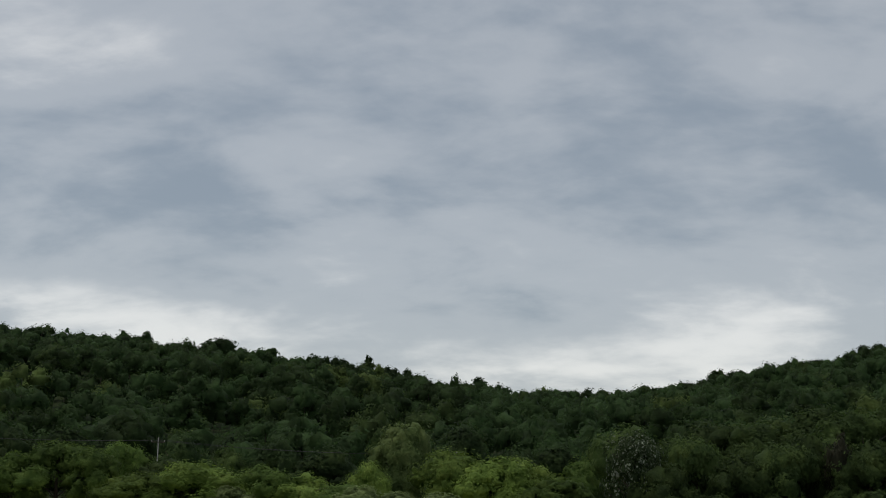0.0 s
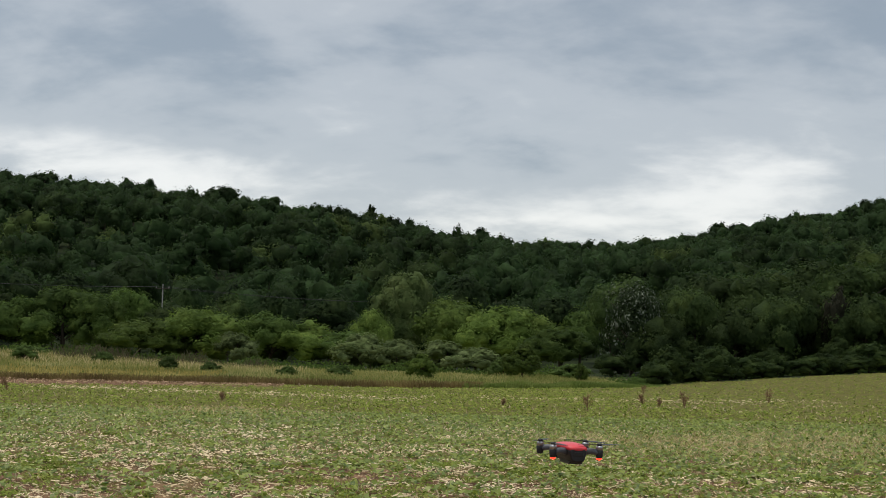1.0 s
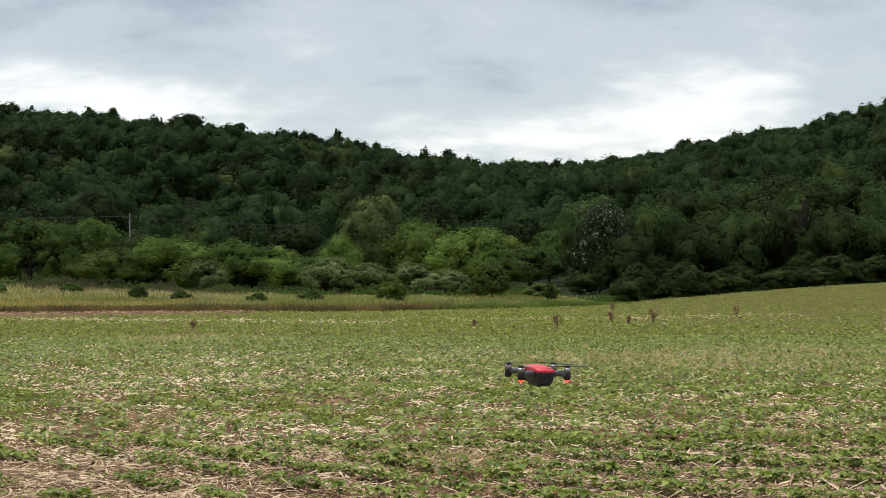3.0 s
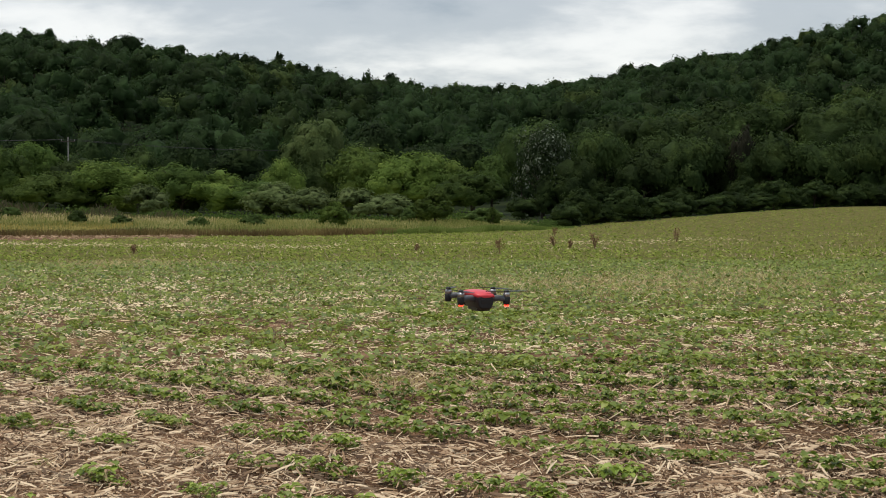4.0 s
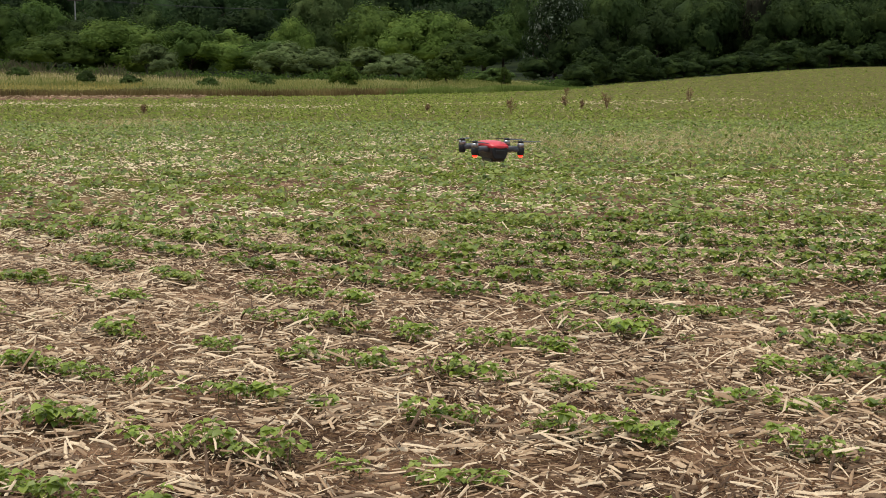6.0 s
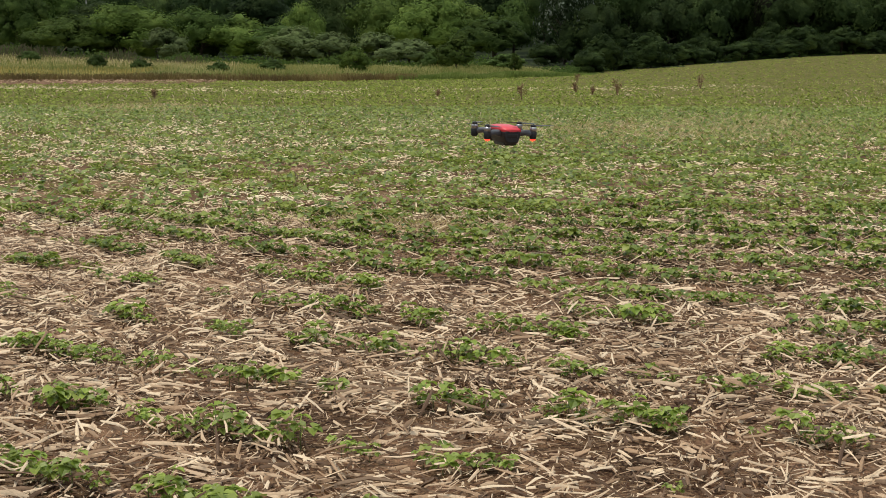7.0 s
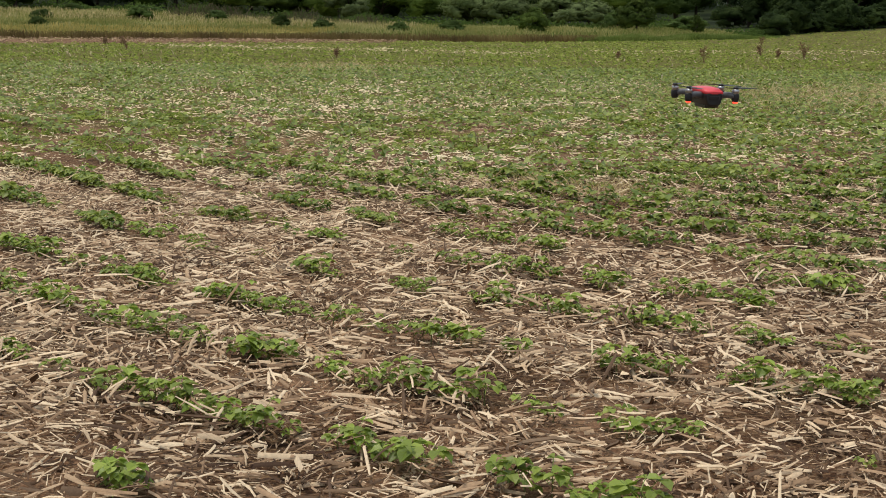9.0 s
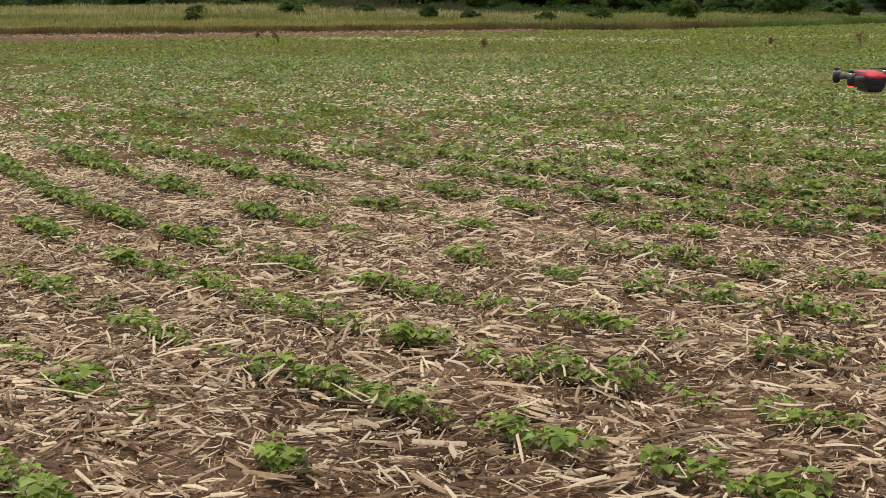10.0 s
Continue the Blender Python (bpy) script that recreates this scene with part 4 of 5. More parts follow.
    # drifts of straw towards the far edge, and the matted edge itself
    sx = np.concatenate([rng.uniform(-14, 0.5, 900), rng.uniform(2, 16, 500)])
    sy = np.where(sx < 0, 45.5 + np.round(rng.normal(size=1400) * 1.3) * 0.84 - 0.35 * sx, 47 + 0.35 * sx + rng.normal(size=1400) * 1.2) + rng.normal(size=1400) * 0.12
    ex = rng.uniform(-40, -6, 5000)
    ey = field_edge(ex) - rng.uniform(0, 1, 5000) ** 1.3 * np.clip((-6 - ex) * 0.5, 1.5, 7) - 0.1
    for name, label, px, py, material in (("far_straw_litter", "scattered pale corn straw among the young crop", sx, sy, M_STUB),
                                          ("edge_straw", "brown matted straw along the field's edge", ex, ey, M_CHAFF)):
        n = len(px)
        v, f = straw_pieces(px, py, np.clip(rng.gamma(2.0, 0.03, n), 0.03, 0.16), rng.uniform(0.010, 0.022, n) * np.clip(py / 26, 0.6, 1.3), rng, 0.085, rng.normal(size=n) * 0.7, True)
        tagged(new(name, mesh_data(name, v, f, material)), label, "straw", kind="stuff")


def build_stubble():
    """Cut corn stalks still standing, leaning one way, along the old rows."""
    rng = np.random.default_rng(43)
    chunks = []
    for k in range(5, 66):
        c = ROW_FIRST + 0.42 + k * ROW_STEP
        for x in np.arange(-34, 30, 0.4):
            x += rng.uniform(-0.3, 0.3)
            y = float(row_line(x)) + c + rng.normal() * 0.08
            if y < 11.5 or y > 46 or not in_view(x, y):
                continue
            dense = noise.noise(Vector((x * 0.18, y * 0.3, 2))) + (0.25 if 50 < y < 60 and x < 2 else 0)
            if rng.random() > 0.2 + max(dense, 0) * 1.3:
                continue
            h, r = rng.uniform(0.04, 0.11), rng.uniform(0.006, 0.011) * (1.5 if y > 30 else 1)
            lx, ly = rng.normal(-0.03, 0.04), rng.normal(-0.02, 0.06)
            z = float(land(x, y))
            chunks.append(tube([(x, y, z - 0.02), (x + lx * 0.4, y + ly * 0.4, z + h * 0.6), (x + lx, y + ly, z + h)], [r, r * 0.9, r * 0.8], 5))
    v, f = join(chunks)
    tagged(new("corn_stubble", mesh_data("corn_stubble", v, f, M_STUB)), "bleached cut corn stubble leaning in old rows", "stubble", kind="stuff")


def leaflet(bm, base, aim, up, length, width):
    """One pointed oval leaflet, folded along its midrib."""
    aim, up = Vector(aim).normalized(), Vector(up)
    side = aim.cross(up).normalized()
    up = side.cross(aim)
    mid = [bm.verts.new(base + aim * length * t + up * length * (-0.22 * t * t)) for t in (0, 0.3, 0.65, 1.0)]
    for s in (-1, 1):
        edge = [bm.verts.new(base + aim * length * t + side * s * width * w + up * (width * 0.2 - length * 0.2 * t * t)) for t, w in ((0.25, 0.52), (0.68, 0.46))]
        bm.faces.new((mid[0], edge[0], mid[1]) if s > 0 else (mid[1], edge[0], mid[0]))
        bm.faces.new((mid[1], edge[0], edge[1], mid[2]) if s > 0 else (mid[2], edge[1], edge[0], mid[1]))
        bm.faces.new((mid[2], edge[1], mid[3]) if s > 0 else (mid[3], edge[1], mid[2]))


def trifoliate(rng, size):
    """A soybean leaf on its stalk, growing out along +x: three leaflets."""
    bm = bmesh.new()
    reach, rise = size * rng.uniform(0.8, 1.2), size * rng.uniform(0.5, 1.0)
    end = Vector((reach, 0, rise))
    a, b = bm.verts.new((0, 0, 0)), bm.verts.new((0, 0.004, 0))
    c, d = bm.verts.new(end + Vector((0, 0.003, 0))), bm.verts.new(end)
    bm.faces.new((a, b, c, d))
    for turn in (0, 75, -75):
        t = radians(turn + rng.uniform(-14, 14))
        aim = Vector((math.cos(t), math.sin(t), rng.uniform(-0.35, 0.2)))
        leaflet(bm, end, aim, Vector((rng.uniform(-0.3, 0.2), rng.uniform(-0.3, 0.3), 1)), size * rng.uniform(0.85, 1.15), size * rng.uniform(0.72, 0.92))
    me = bpy.data.meshes.new("leaf")
    bm.to_mesh(me)
    bm.free()
    me.materials.append(M_SOY)
    return me


SOY_RNG = np.random.default_rng(51)
SOY_LEAVES = [trifoliate(SOY_RNG, s) for s in (0.040, 0.048, 0.055, 0.045, 0.058, 0.037)]


def soybean_plant(seed):
    """A young soybean: a thin stem with trifoliate leaves set round it."""
    rng = np.random.default_rng(seed)
    root = new("soybean_plant")
    h = rng.uniform(0.06, 0.105)
    v, f = tube([(0, 0, -0.02), (0.004, 0.002, h * 0.5), (0.002, -0.003, h)], [0.0032, 0.0026, 0.0016], 5)
    part("stem", mesh_data("stem", v, f, M_SOY_STEM, smooth=True), None, root)
    n = int(rng.integers(6, 9))
    for k in range(n):
        lf = part("leaf", SOY_LEAVES[int(rng.integers(len(SOY_LEAVES)))], None, root)
        lf.matrix_basis = Matrix.Translation((0, 0, h * (0.35 + 0.65 * k / (n - 1)))) @ Matrix.Rotation(k * 2.4 + rng.uniform(-0.5, 0.5), 4, "Z") @ Matrix.Scale(rng.uniform(0.75, 1.15), 4)
    tagged(root, "young green soybean plant sprouting from straw-covered soil", "soybean plant", "soybean rows")
    return root


# stretches of each near row that carry plants
STANDS_NEAR = {
    -1: [(-2.24, -1.80)],
    0: [(-2.75, -2.64), (-2.49, -2.13), (-1.34, -1.22)],
    1: [(-3.5, -3.2), (-2.63, -2.11), (-1.95, -1.86), (-1.76, -1.57), (-1.47, -1.15), (-1.11, -0.86), (-0.68, -0.33), (-0.10, 0.06), (0.12, 0.34)],
    2: [(-4.4, -3.75), (-3.25, -3.0), (-2.80, -2.59), (-2.46, -2.25), (-2.08, -1.89), (-1.83, -1.46), (-1.25, -1.02), (-0.86, -0.74), (-0.69, -0.17), (-0.07, 0.07), (0.24, 0.33), (0.43, 0.52)],
}
STANDS_NEXT = {
    3: [(-4.79, -4.3), (-4.12, -3.53), (-3.33, -2.79), (-2.35, -1.93), (-1.72, -1.09), (-0.97, -0.85), (-0.57, -0.25), (-0.15, -0.05), (0.27, 0.56), (0.74, 0.99), (1.04, 1.29), (1.67, 1.94)],
    4: [(-3.07, -2.73), (-2.62, -2.34), (-2.18, -1.98), (-1.31, -1.04), (-0.76, -0.57), (-0.30, -0.16), (0.0, 0.32), (0.38, 0.80), (0.90, 1.10), (1.61, 1.69), (1.81, 2.09)],
    5: [(-4.07, -3.6), (-3.29, -2.81), (-2.30, -2.0), (-1.46, -1.21), (-0.52, 0.13), (0.28, 0.48), (0.64, 1.13), (1.93, 2.30)],
    6: [(-3.6, -2.9), (-1.99, -1.49), (-1.28, -0.98), (-0.65, -0.14), (-0.03, 0.14), (1.2, 1.7)],
}
ROW_STANDS = {**STANDS_NEAR, **STANDS_NEXT}


def build_soybeans():
    rng = np.random.default_rng(53)
    protos, count, near_spots, stuff_spots = [], 0, [], []
    for k, spans in ROW_STANDS.items():
        for a, b in spans:
            for x in np.arange(a + 0.02, b, 0.05):
                y = float(row_north(k, x)) + rng.normal() * 0.025
                near_spots.append((x + rng.normal() * 0.012, y))
        # stragglers in the gaps of the row
        for x in np.arange(-6.5 if k > 2 else -4, 2.4, 0.13):
            y = float(row_north(k, x)) + rng.normal() * 0.04
            if in_view(x, y) and rng.random() < (0.7 if x < -2.8 else 0.3 if k > 2 else 0.14):
                stuff_spots.append((x + rng.normal() * 0.03, y, rng.uniform(0.4, 0.75) + (0.2 if x < -2.4 else 0)))
    near_spots.sort(key=lambda s: math.hypot(*s))
    for i, (x, y) in enumerate(near_spots):
        if i >= 300:
            stuff_spots.append((x, y, rng.uniform(0.8, 1.1)))
            continue
        m = Matrix.Translation((x, y, float(land(x, y)) + 0.004)) @ Matrix.Rotation(rng.uniform(0, 6.28), 4, "Z") @ Matrix.Scale(rng.uniform(0.62, 1.1), 4)
        if len(protos) < 8:
            ob = soybean_plant(900 + i)
            ob.matrix_basis = m
            protos.append(ob)
        else:
            copy_thing(protos[int(rng.integers(8))], m)
    # the rows further off: patchy stands, weedier with distance
    for k in range(3, 66):
        c = ROW_FIRST + k * ROW_STEP
        for x in np.arange(-13.0 if k < 14 else -22, 9.0 if k < 14 else 15, 0.07):
            if k in ROW_STANDS and (-3.6 if k > 3 else -4.9) < x < 2.3:
                continue
            y = float(row_north(k, x))
            if y > 34 or not in_view(x, y):
                continue
            gap = noise.noise(Vector((x * 2.6, c * 3.1, 1))) + (0.12 if x > 0 else -0.05) + 0.01 * (y - 8)
            if gap > (-0.30 if y < 13 else -0.05):
                stuff_spots.append((x + rng.normal() * 0.03, y + rng.normal() * 0.05, rng.uniform(0.8, 1.3) * (0.85 if y < 8.5 else 1.0)))
    sources = []
    for me in SOY_LEAVES:
        tri = []
        for p in me.polygons:
            vs = list(p.vertices)
            tri += [(vs[0], vs[j], vs[j + 1]) for j in range(1, len(vs) - 1)]
        sources.append((np.array([v.co[:] for v in me.vertices]), np.array(tri)))
    chunks, far = [], []
    for x, y, s in stuff_spots:
        z = float(land(x, y))
        if y > 12.5:
            far.append((x, y, z, s))
            continue
        for j in range(6):
            v, f = sources[int(rng.integers(len(sources)))]
            a, q = j * 2.4 + rng.uniform(-0.5, 0.5), s * rng.uniform(0.8, 1.2)
            rot = np.array([[math.cos(a), -math.sin(a), 0], [math.sin(a), math.cos(a), 0], [0, 0, 1]])
            chunks.append((v @ rot.T * q + [x, y, z + 0.015 + 0.065 * s * j / 6], f))
    p = np.repeat(np.array(far), 6, 0)
    n = len(p)
    q = p[:, :3] + rng.normal(size=(n, 3)) * [0.05, 0.05, 0.0] + np.stack([np.zeros(n), np.zeros(n), p[:, 3] * rng.uniform(0.015, 0.09, n)], 1)
    chunks.append(sprays(q, rng.normal(size=(n, 3)) * 0.3 + [0, -0.25, 0.9], rng.uniform(0.04, 0.08, n), rng))
    v, f = join(chunks)
    tagged(new("soybean_rows", mesh_data("soybean_rows", v, f, M_SOY)), "rows of young green soybeans running across the field", "soybeans", kind="stuff")


def build_weeds():
    """Low seedlings and weeds in clumps between the rows, closing into a green cover away from the near headland."""
    rng = np.random.default_rng(57)
    for name, label, count, near, far, power, leaves, quads in (("weed_clumps", "small clumps of green weeds and seedlings among the straw", 66000, 4.0, 19.0, 1.0, 10, True),
                                                                 ("low_weeds", "low green weeds and seedlings spread over the field", 110000, 18.5, 96.0, 1.6, 5, False)):
        x, y = scatter(rng, count, near, far, power)
        keep = rng.uniform(0, 1, len(x)) < np.where((x > 8) & (y > 42), 0.5, 1) * np.where(quads, 0.62, 0.85) * cover(x, y)
        keep &= ~((x < -6) & (y - 0.5 * x > 61.5 + rng.normal(size=len(x)) * 0.9))
        x, y = x[keep], y[keep]
        n, per = len(x), leaves
        plant = rng.uniform(0.55, 1.25, n) * np.clip(0.022 + y * 0.0008, 0.024, 0.055)
        px, py, ps = (np.repeat(q, per) for q in (x, y, plant))
        a, out = rng.uniform(0, 2 * math.pi, n * per), np.sqrt(rng.uniform(0, 1, n * per)) * ps * 1.5
        px, py = px + np.cos(a) * out, py + np.sin(a) * out
        pz = land(px, py) + 0.008 + ps * rng.uniform(0.25, 1.35, n * per) * (1 - 0.3 * out / (ps * 1.5))
        nrm = np.stack([np.cos(a) * 0.35, np.sin(a) * 0.35 - 0.12, np.full(n * per, 0.9)], 1) + rng.normal(size=(n * per, 3)) * 0.2
        v, f = (cards if quads else sprays)(np.stack([px, py, pz], 1), nrm, ps * rng.uniform(0.55, 1.1, n * per) * (1.0 if quads else 1.15), rng)
        tagged(new(name, mesh_data(name, v, f, M_WEED)), label, "weeds", kind="stuff")


def build_dry_tufts():
    rng = np.random.default_rng(59)
    xs, ys = [], []
    for cx, cy, sx, sy, n in ((3.9, 24.3, 1.0, 1.6, 2400), (6.2, 24.8, 1.2, 2.2, 3200), (0.1, 11.4, 0.35, 0.4, 420), (-5.0, 33.5, 1.0, 1.2, 1400), (8.5, 27, 1.0, 2.0, 1800), (0.7, 11.0, 0.3, 0.3, 400)):
        xs.append(rng.normal(cx, sx, n))
        ys.append(rng.normal(cy, sy, n))
    x, y = np.concatenate(xs), np.concatenate(ys)
    n = len(x)
    v, f = blades(x, y, land(x, y), rng.uniform(0.04, 0.11, n), rng.uniform(0.00025, 0.0006, n) * y, rng, 0.9)
    tagged(new("dry_grass_tufts", mesh_data("dry_grass_tufts", v, f, M_GRASS_DRY)), "thin straw-coloured dry grass in patches of the field", "grass", kind="stuff")


def dock_weed(x, y, height, seed):
    """A dead dock: a few ribbed stems with rusty seed heads."""
    rng = np.random.default_rng(seed)
    root = new("dock_weed")
    for k in range(int(rng.integers(4, 7))):
        a, lean = rng.uniform(0, 6.28), rng.uniform(0.1, 0.45)
        h = height * rng.uniform(0.45, 0.85)
        tip = (math.cos(a) * lean * h, math.sin(a) * lean * h, h)
        v, f = tube([(0, 0, -0.03), (tip[0] * 0.4, tip[1] * 0.4, h * 0.5), tip], [0.010, 0.008, 0.004], 5)
        stem = part("stem", mesh_data("stem", v, f, M_DOCK), None, root)
        n = 34
        t = rng.uniform(0.45, 1.0, n)[:, None]
        p = np.array(tip) * t + rng.normal(size=(n, 3)) * 0.08 * (1.25 - t)
        v, f = cards(p, rng.normal(size=(n, 3)), rng.uniform(0.03, 0.07, n), rng, 0.5)
        tagged(part("seed_head", mesh_data("seed_head", v, f, M_DOCK), None, stem, "rusty brown seed head"), kind="stuff")
    root.matrix_basis = Matrix.Translation((x, y, float(land(x, y))))
    return tagged(root, "dead rust-brown dock weed standing above the crop", "weed", "dead weeds in the field")


def clod(x, y, size, seed):
    """A rough lump of earth."""
    bm = bmesh.new()
    bmesh.ops.create_icosphere(bm, subdivisions=3, radius=0.5)
    for v in bm.verts:
        k = 1 + 0.45 * noise.noise(v.co * 2.3 + Vector((seed, 0, 0))) + 0.18 * noise.noise(v.co * 6 + Vector((0, seed, 0)))
        v.co = Vector((v.co.x * k * size, v.co.y * k * size * 0.6, max(v.co.z * k, -0.25) * size * 0.5))
    me = bpy.data.meshes.new("soil_clod")
    bm.to_mesh(me)
    bm.free()
    me.materials.append(M_CLOD)
    ob = new("soil_clod", me)
    ob.matrix_basis = Matrix.Translation((x, y, float(land(x, y)) + size * 0.10)) @ Matrix.Rotation(seed, 4, "Z")
    return tagged(ob, "dark brown lump of earth lying among the straw", "clod", "clods on the field")


build_straw()
build_stubble()
build_weeds()
build_dry_tufts()
for i, (dx, dy, dh) in enumerate(((4.97, 40.4, 0.62), (7.43, 45.4, 0.5), (8.59, 44.3, 0.78), (12.9, 50.4, 0.7), (-13.4, 44.7, 0.6), (7.6, 43.3, 0.4), (9.9, 60.5, 0.5), (-15.4, 50.7, 0.6), (-16.2, 51.2, 0.45), (2.6, 42.5, 0.35), (-5.9, 41, 0.35))):
    dock_weed(dx, dy, dh * 0.95, 70 + i)
for i, (dx, dy, ds) in enumerate(((0.44, 5.12, 0.085), (1.39, 5.45, 0.13), (-0.28, 6.88, 0.13), (-3.2, 5.97, 0.10), (-0.62, 5.72, 0.08), (-1.35, 5.9, 0.05))):
    clod(dx, dy, ds, 1.0 + i * 0.7)


# ---- utility pole among the trees ----
def turned(profile, x, y, sides=20):
    """A solid of revolution about an upright axis at x, y: profile of (radius, z)."""
    vs, fs = [], []
    for r, z in profile:
        vs += [(x + r * math.cos(2 * math.pi * j / sides), y + r * math.sin(2 * math.pi * j / sides), z) for j in range(sides)]
    for k in range(len(profile) - 1):
        fs += [(k * sides + j, k * sides + (j + 1) % sides, (k + 1) * sides + (j + 1) % sides, (k + 1) * sides + j) for j in range(sides)]
    return vs, fs


def utility_pole(x, y, top):
    z = float(land(x, y))
    root = new("utility_pole")
    root.matrix_basis = Matrix.Translation((x, y, z))
    h = top - z
    v, f = tube([(0, 0, -0.3), (0, 0, h * 0.5), (0, 0, h)], [0.08, 0.07, 0.06], 12)
    part("pole", mesh_data("pole", v, f, M_POLE, smooth=True), None, root)
    v, f = turned([(0.0, h), (0.066, h), (0.07, h + 0.04), (0.0, h + 0.07)], 0, 0, 12)
    part("cap", mesh_data("cap", v, f, M_POLE), None, root)
    bm = bmesh.new()
    bmesh.ops.create_cube(bm, size=1, matrix=Matrix.Translation((0, -0.10, h - 0.42)) @ Matrix.Diagonal((1.5, 0.08, 0.09, 1)))
    bmesh.ops.bevel(bm, geom=bm.edges[:], offset=0.012, segments=1, affect="EDGES")
    part("crossarm", bm, M_BARK, root)
    for px in (-0.68, 0.68):
        v, f = turned([(0.0, h - 0.365), (0.035, h - 0.365), (0.028, h - 0.31), (0.045, h - 0.27), (0.03, h - 0.21), (0.0, h - 0.2)], px, -0.10, 10)
        part("insulator", mesh_data("insulator", v, f, M_POLE), None, root)
    return tagged(root, "weathered grey wooden utility pole rising among the trees", "utility pole")


utility_pole(-28.0, 147, 8.4)
utility_pole(4.0, 152, 7.6)
utility_pole(-62.0, 141.6, 9.0)
for end in (-0.68, 0.68):
    for (ax, ay, az), (bx, by, bz) in (((-28.0, 147, 8.4), (4.0, 152, 7.6)), ((-62.0, 141.6, 9.0), (-28.0, 147, 8.4))):
        wire = [(ax + end + (bx - ax) * t, ay - 0.1 + (by - ay) * t, az - 0.2 + (bz - az) * t - 2.0 * t * (1 - t)) for t in (k / 24 for k in range(25))]
        v, f = tube(wire, [0.016] * 25, 5)
        tagged(new("power_line", mesh_data("power_line", v, f, M_WIRE)), "thin dark power line strung between the poles", "wire", "power lines")


# ---- the drone ----
def paint(name, color, rough, spec=0.5, metal=0.0, glow=0.0):
    m, nt, b = shader(name, rough, spec)
    b.inputs["Metallic"].default_value = metal
    col = ramp_node(nt, noise_node(nt, 60, 4), (0.3, tuple(c * 0.88 for c in color)), (0.7, color))
    nt.links.new(col, b.inputs["Base Color"])
    if glow:
        b.inputs["Emission Color"].default_value = (*color, 1)
        b.inputs["Emission Strength"].default_value = glow
    return m


def rounded(cx, cy, cz, sx, sy, sz, r, seg=3):
    bm = bmesh.new()
    bmesh.ops.create_cube(bm, size=1, matrix=Matrix.Translation((cx, cy, cz)) @ Matrix.Diagonal((sx, sy, sz, 1)))
    bmesh.ops.bevel(bm, geom=bm.edges[:], offset=r, segments=seg, affect="EDGES", profile=0.6)
    return bm


def lofted(sections, ring=20, power=3.0):
    """A closed body lofted along y through super-elliptic sections (y, half width, z low, z high)."""
    bm = bmesh.new()
    loops = []
    for y, w, z0, z1 in sections:
        row = []
        for k in range(ring):
            t = 2 * math.pi * k / ring
            c, s = math.cos(t), math.sin(t)
            row.append(bm.verts.new((math.copysign(abs(c) ** (2 / power), c) * w, y, (z0 + z1) / 2 + math.copysign(abs(s) ** (2 / power), s) * (z1 - z0) / 2)))
        loops.append(row)
    for a, b in zip(loops, loops[1:]):
        for k in range(ring):
            q = (k + 1) % ring
            bm.faces.new((a[k], a[q], b[q], b[k]))
    bm.faces.new(loops[0])
    bm.faces.new(loops[-1][::-1])
    bmesh.ops.recalc_face_normals(bm, faces=bm.faces)
    for fc in bm.faces:
        fc.smooth = len(fc.verts) == 4
    return bm


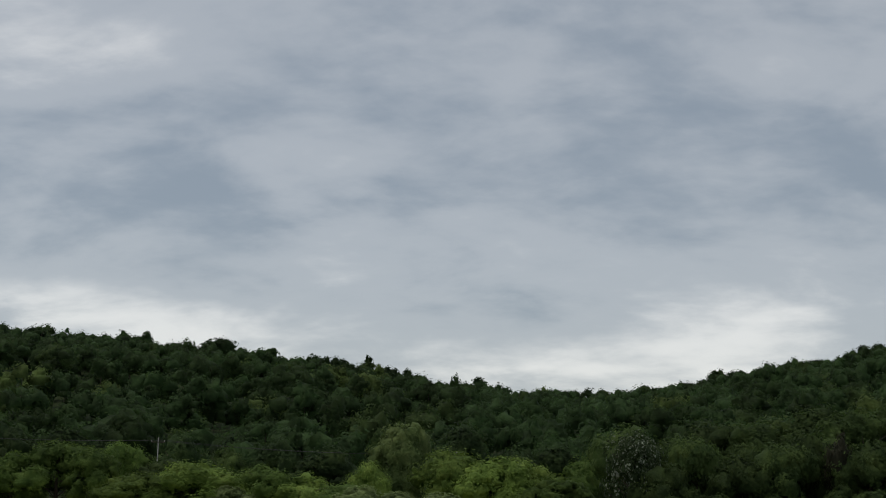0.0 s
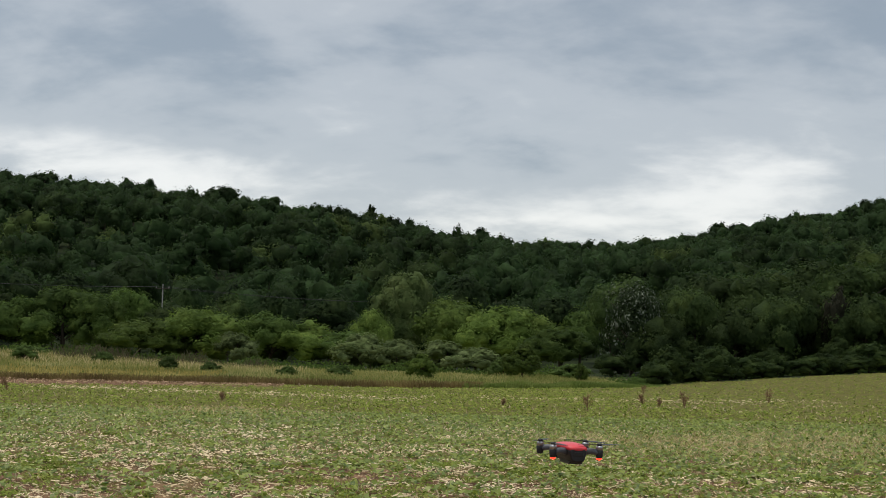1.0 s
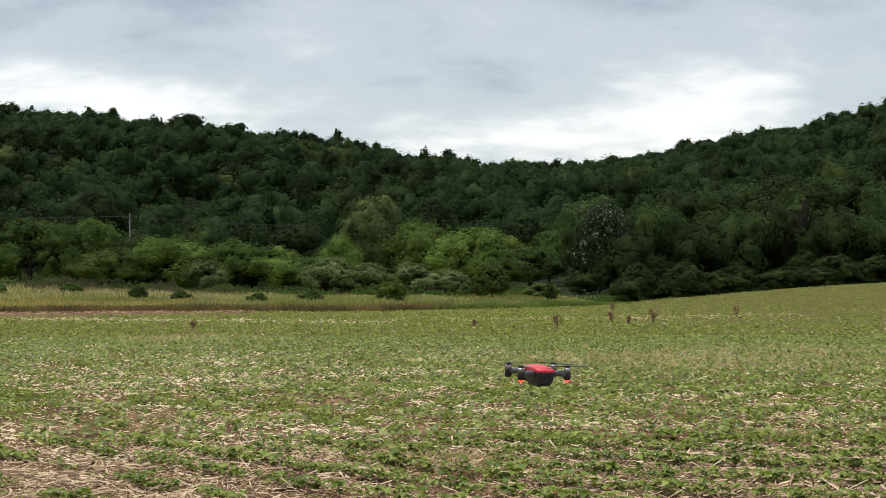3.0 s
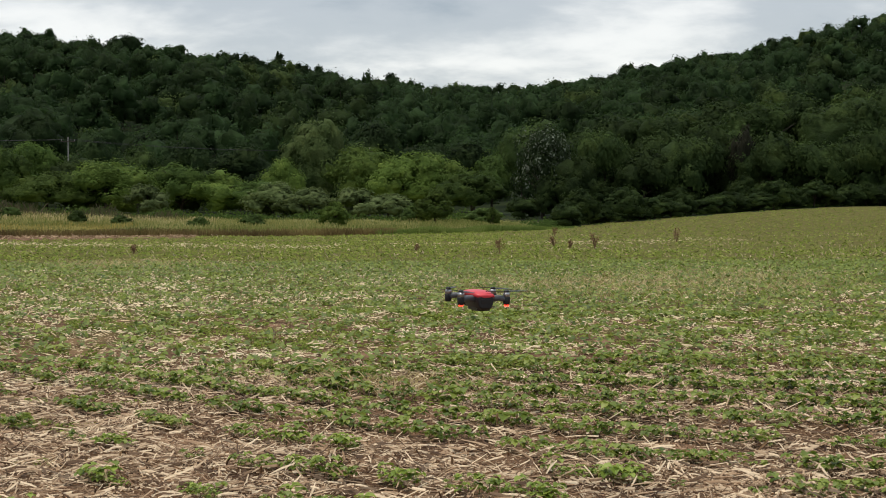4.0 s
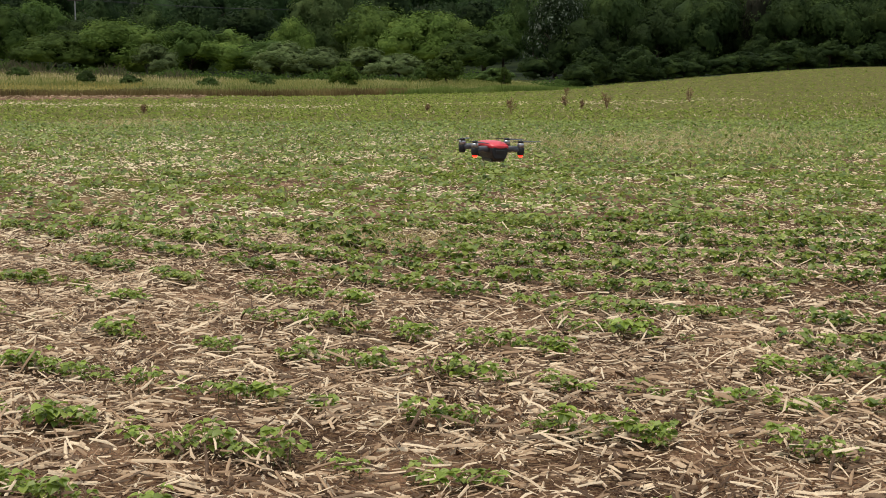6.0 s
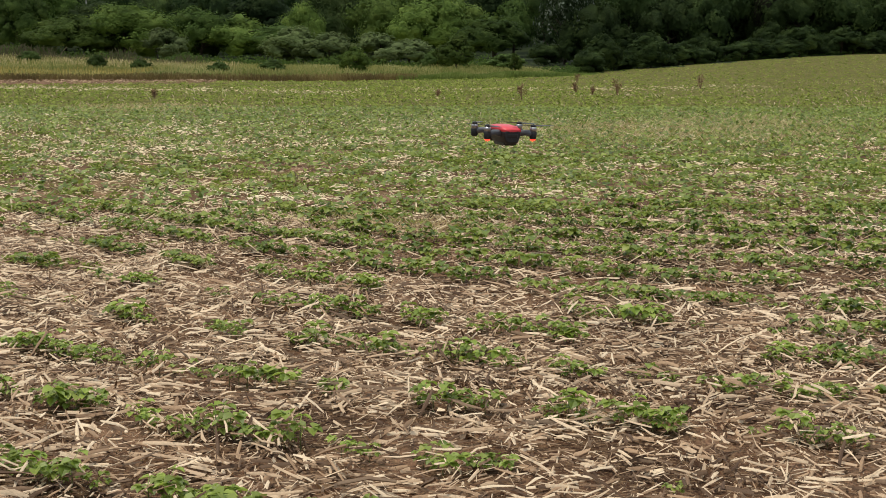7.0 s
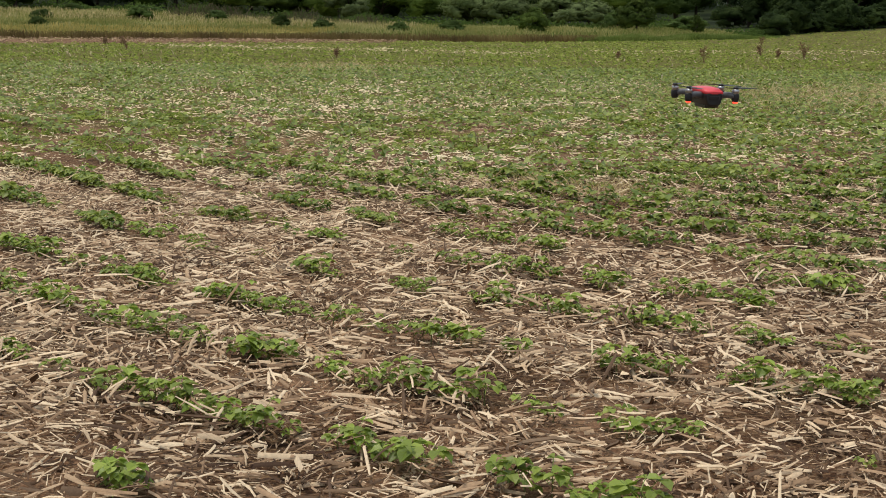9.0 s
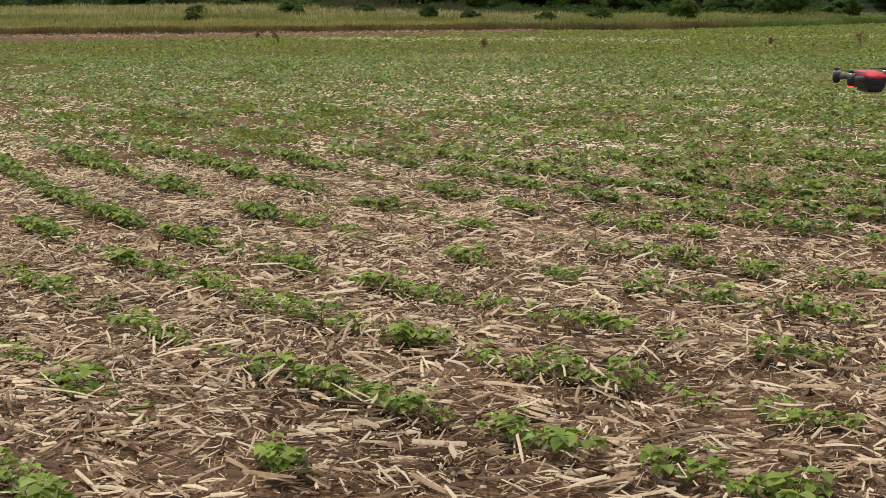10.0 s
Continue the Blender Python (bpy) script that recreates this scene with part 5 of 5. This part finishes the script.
def build_drone():
    red, dark = paint("red_gloss_shell", (0.74, 0.05, 0.065), 0.3, 0.5), paint("dark_grey_plastic", (0.018, 0.019, 0.021), 0.5, 0.4)
    grey, black = paint("mid_grey_arm", (0.10, 0.105, 0.115), 0.45, 0.4), paint("black_plastic", (0.012, 0.012, 0.013), 0.35, 0.5)
    silver, led = paint("motor_metal", (0.50, 0.50, 0.52), 0.3, 0.5, 0.9), paint("red_led", (1.0, 0.03, 0.015), 0.3, 0.5, 0.0, 4.0)
    glass = paint("lens_glass", (0.01, 0.01, 0.014), 0.05, 0.8)
    root = new("drone")
    body = part("body", lofted([(-0.070, 0.021, -0.020, 0.008), (-0.064, 0.024, -0.026, 0.011), (-0.02, 0.025, -0.028, 0.011), (0.03, 0.025, -0.028, 0.011),
                                (0.058, 0.023, -0.024, 0.012), (0.068, 0.018, -0.014, 0.008)], power=3.6), dark, root, "dark grey plastic fuselage")
    for v in body.data.vertices:
        v.co.x *= 1 - 0.32 * max(0.0, (0.004 - v.co.z) / 0.032)
    part("shell", lofted([(-0.071, 0.010, 0.006, 0.011), (-0.066, 0.0235, 0.003, 0.015), (-0.03, 0.0275, 0.003, 0.0205), (0.02, 0.0275, 0.003, 0.0205), (0.055, 0.023, 0.003, 0.016), (0.068, 0.015, 0.005, 0.012)]),
         red, root, "glossy red upper shell")
    part("battery", rounded(0, -0.008, -0.0265, 0.034, 0.066, 0.009, 0.003), black, body, "black battery underneath")
    part("camera_housing", lofted([(0.045, 0.020, -0.026, 0.002), (0.066, 0.018, -0.026, 0.004), (0.074, 0.013, -0.022, 0.0)]), black, body)
    lens = rounded(0, 0.072, -0.012, 0.015, 0.008, 0.015, 0.003)
    part("lens", lens, glass, body)
    part("vent", rounded(0, -0.069, -0.004, 0.026, 0.004, 0.010, 0.0015), black, body)
    for sx in (-1, 1):
        part("foot", rounded(sx * 0.015, -0.045, -0.0265, 0.004, 0.014, 0.006, 0.0015), black, body)
        for sy in (-1, 1):
            ex, ey = sx * 0.061, sy * 0.052
            v, f = tube([(sx * 0.020, sy * 0.036, 0.000), (sx * 0.042, sy * 0.047, 0.003), (ex, ey, 0.000)], [0.0095, 0.0075, 0.0085], 10)
            arm = part("arm", mesh_data("arm", v, f, grey, smooth=True), None, root)
            v, f = turned([(0.0, -0.014), (0.0065, -0.014), (0.0088, -0.010), (0.0096, 0.004), (0.0085, 0.006), (0.0, 0.006)], ex, ey)
            part("motor_mount", mesh_data("motor_mount", v, f, dark, smooth=True), None, arm)
            v, f = turned([(0.0, 0.006), (0.0086, 0.006), (0.0088, 0.015), (0.0068, 0.0175), (0.0, 0.0175)], ex, ey)
            part("motor", mesh_data("motor", v, f, silver, smooth=True), None, arm, "silver motor bell")
            if sy < 0:
                v, f = turned([(0.0, -0.0185), (0.0045, -0.018), (0.0068, -0.0142), (0.0, -0.014)], ex, ey)
                part("led", mesh_data("led", v, f, led, smooth=True), None, arm, "glowing red status light")
            prop = new("propeller")
            prop.parent = root
            prop.matrix_basis = Matrix.Translation((ex, ey, 0.0205)) @ Matrix.Rotation(0.5 + sx * 0.7 + sy * 1.1, 4, "Z")
            v, f = turned([(0.0, -0.003), (0.007, -0.003), (0.0065, 0.002), (0.0, 0.004)], 0, 0, 14)
            part("hub", mesh_data("hub", v, f, black, smooth=True), None, prop)
            for s in (-1, 1):
                bm = bmesh.new()
                top, low = [], []
                for r, c in ((0.004, 0.004), (0.014, 0.0075), (0.030, 0.0078), (0.048, 0.0062), (0.058, 0.0040)):
                    tw = 0.35 * (1 - r / 0.07)
                    for dz, rows in ((0.0005, top), (-0.0005, low)):
                        rows.append((bm.verts.new((s * r, s * -c * 0.45, -c * tw * 0.5 + dz)), bm.verts.new((s * r, s * c * 0.75, c * tw * 0.5 + dz))))
                for k in range(4):
                    bm.faces.new((top[k][0], top[k + 1][0], top[k + 1][1], top[k][1]))
                    bm.faces.new((low[k][0], low[k][1], low[k + 1][1], low[k + 1][0]))
                    for e in (0, 1):
                        bm.faces.new((top[k][e], low[k][e], low[k + 1][e], top[k + 1][e]))
                bmesh.ops.recalc_face_normals(bm, faces=bm.faces)
                part("blade", bm, black, prop)
    root.matrix_basis = pose(0.392, 3.47, 1.276, 1, 1, 13)
    return tagged(root, "small red and dark grey quadcopter drone hovering above the field", "drone")


build_drone()
build_soybeans()
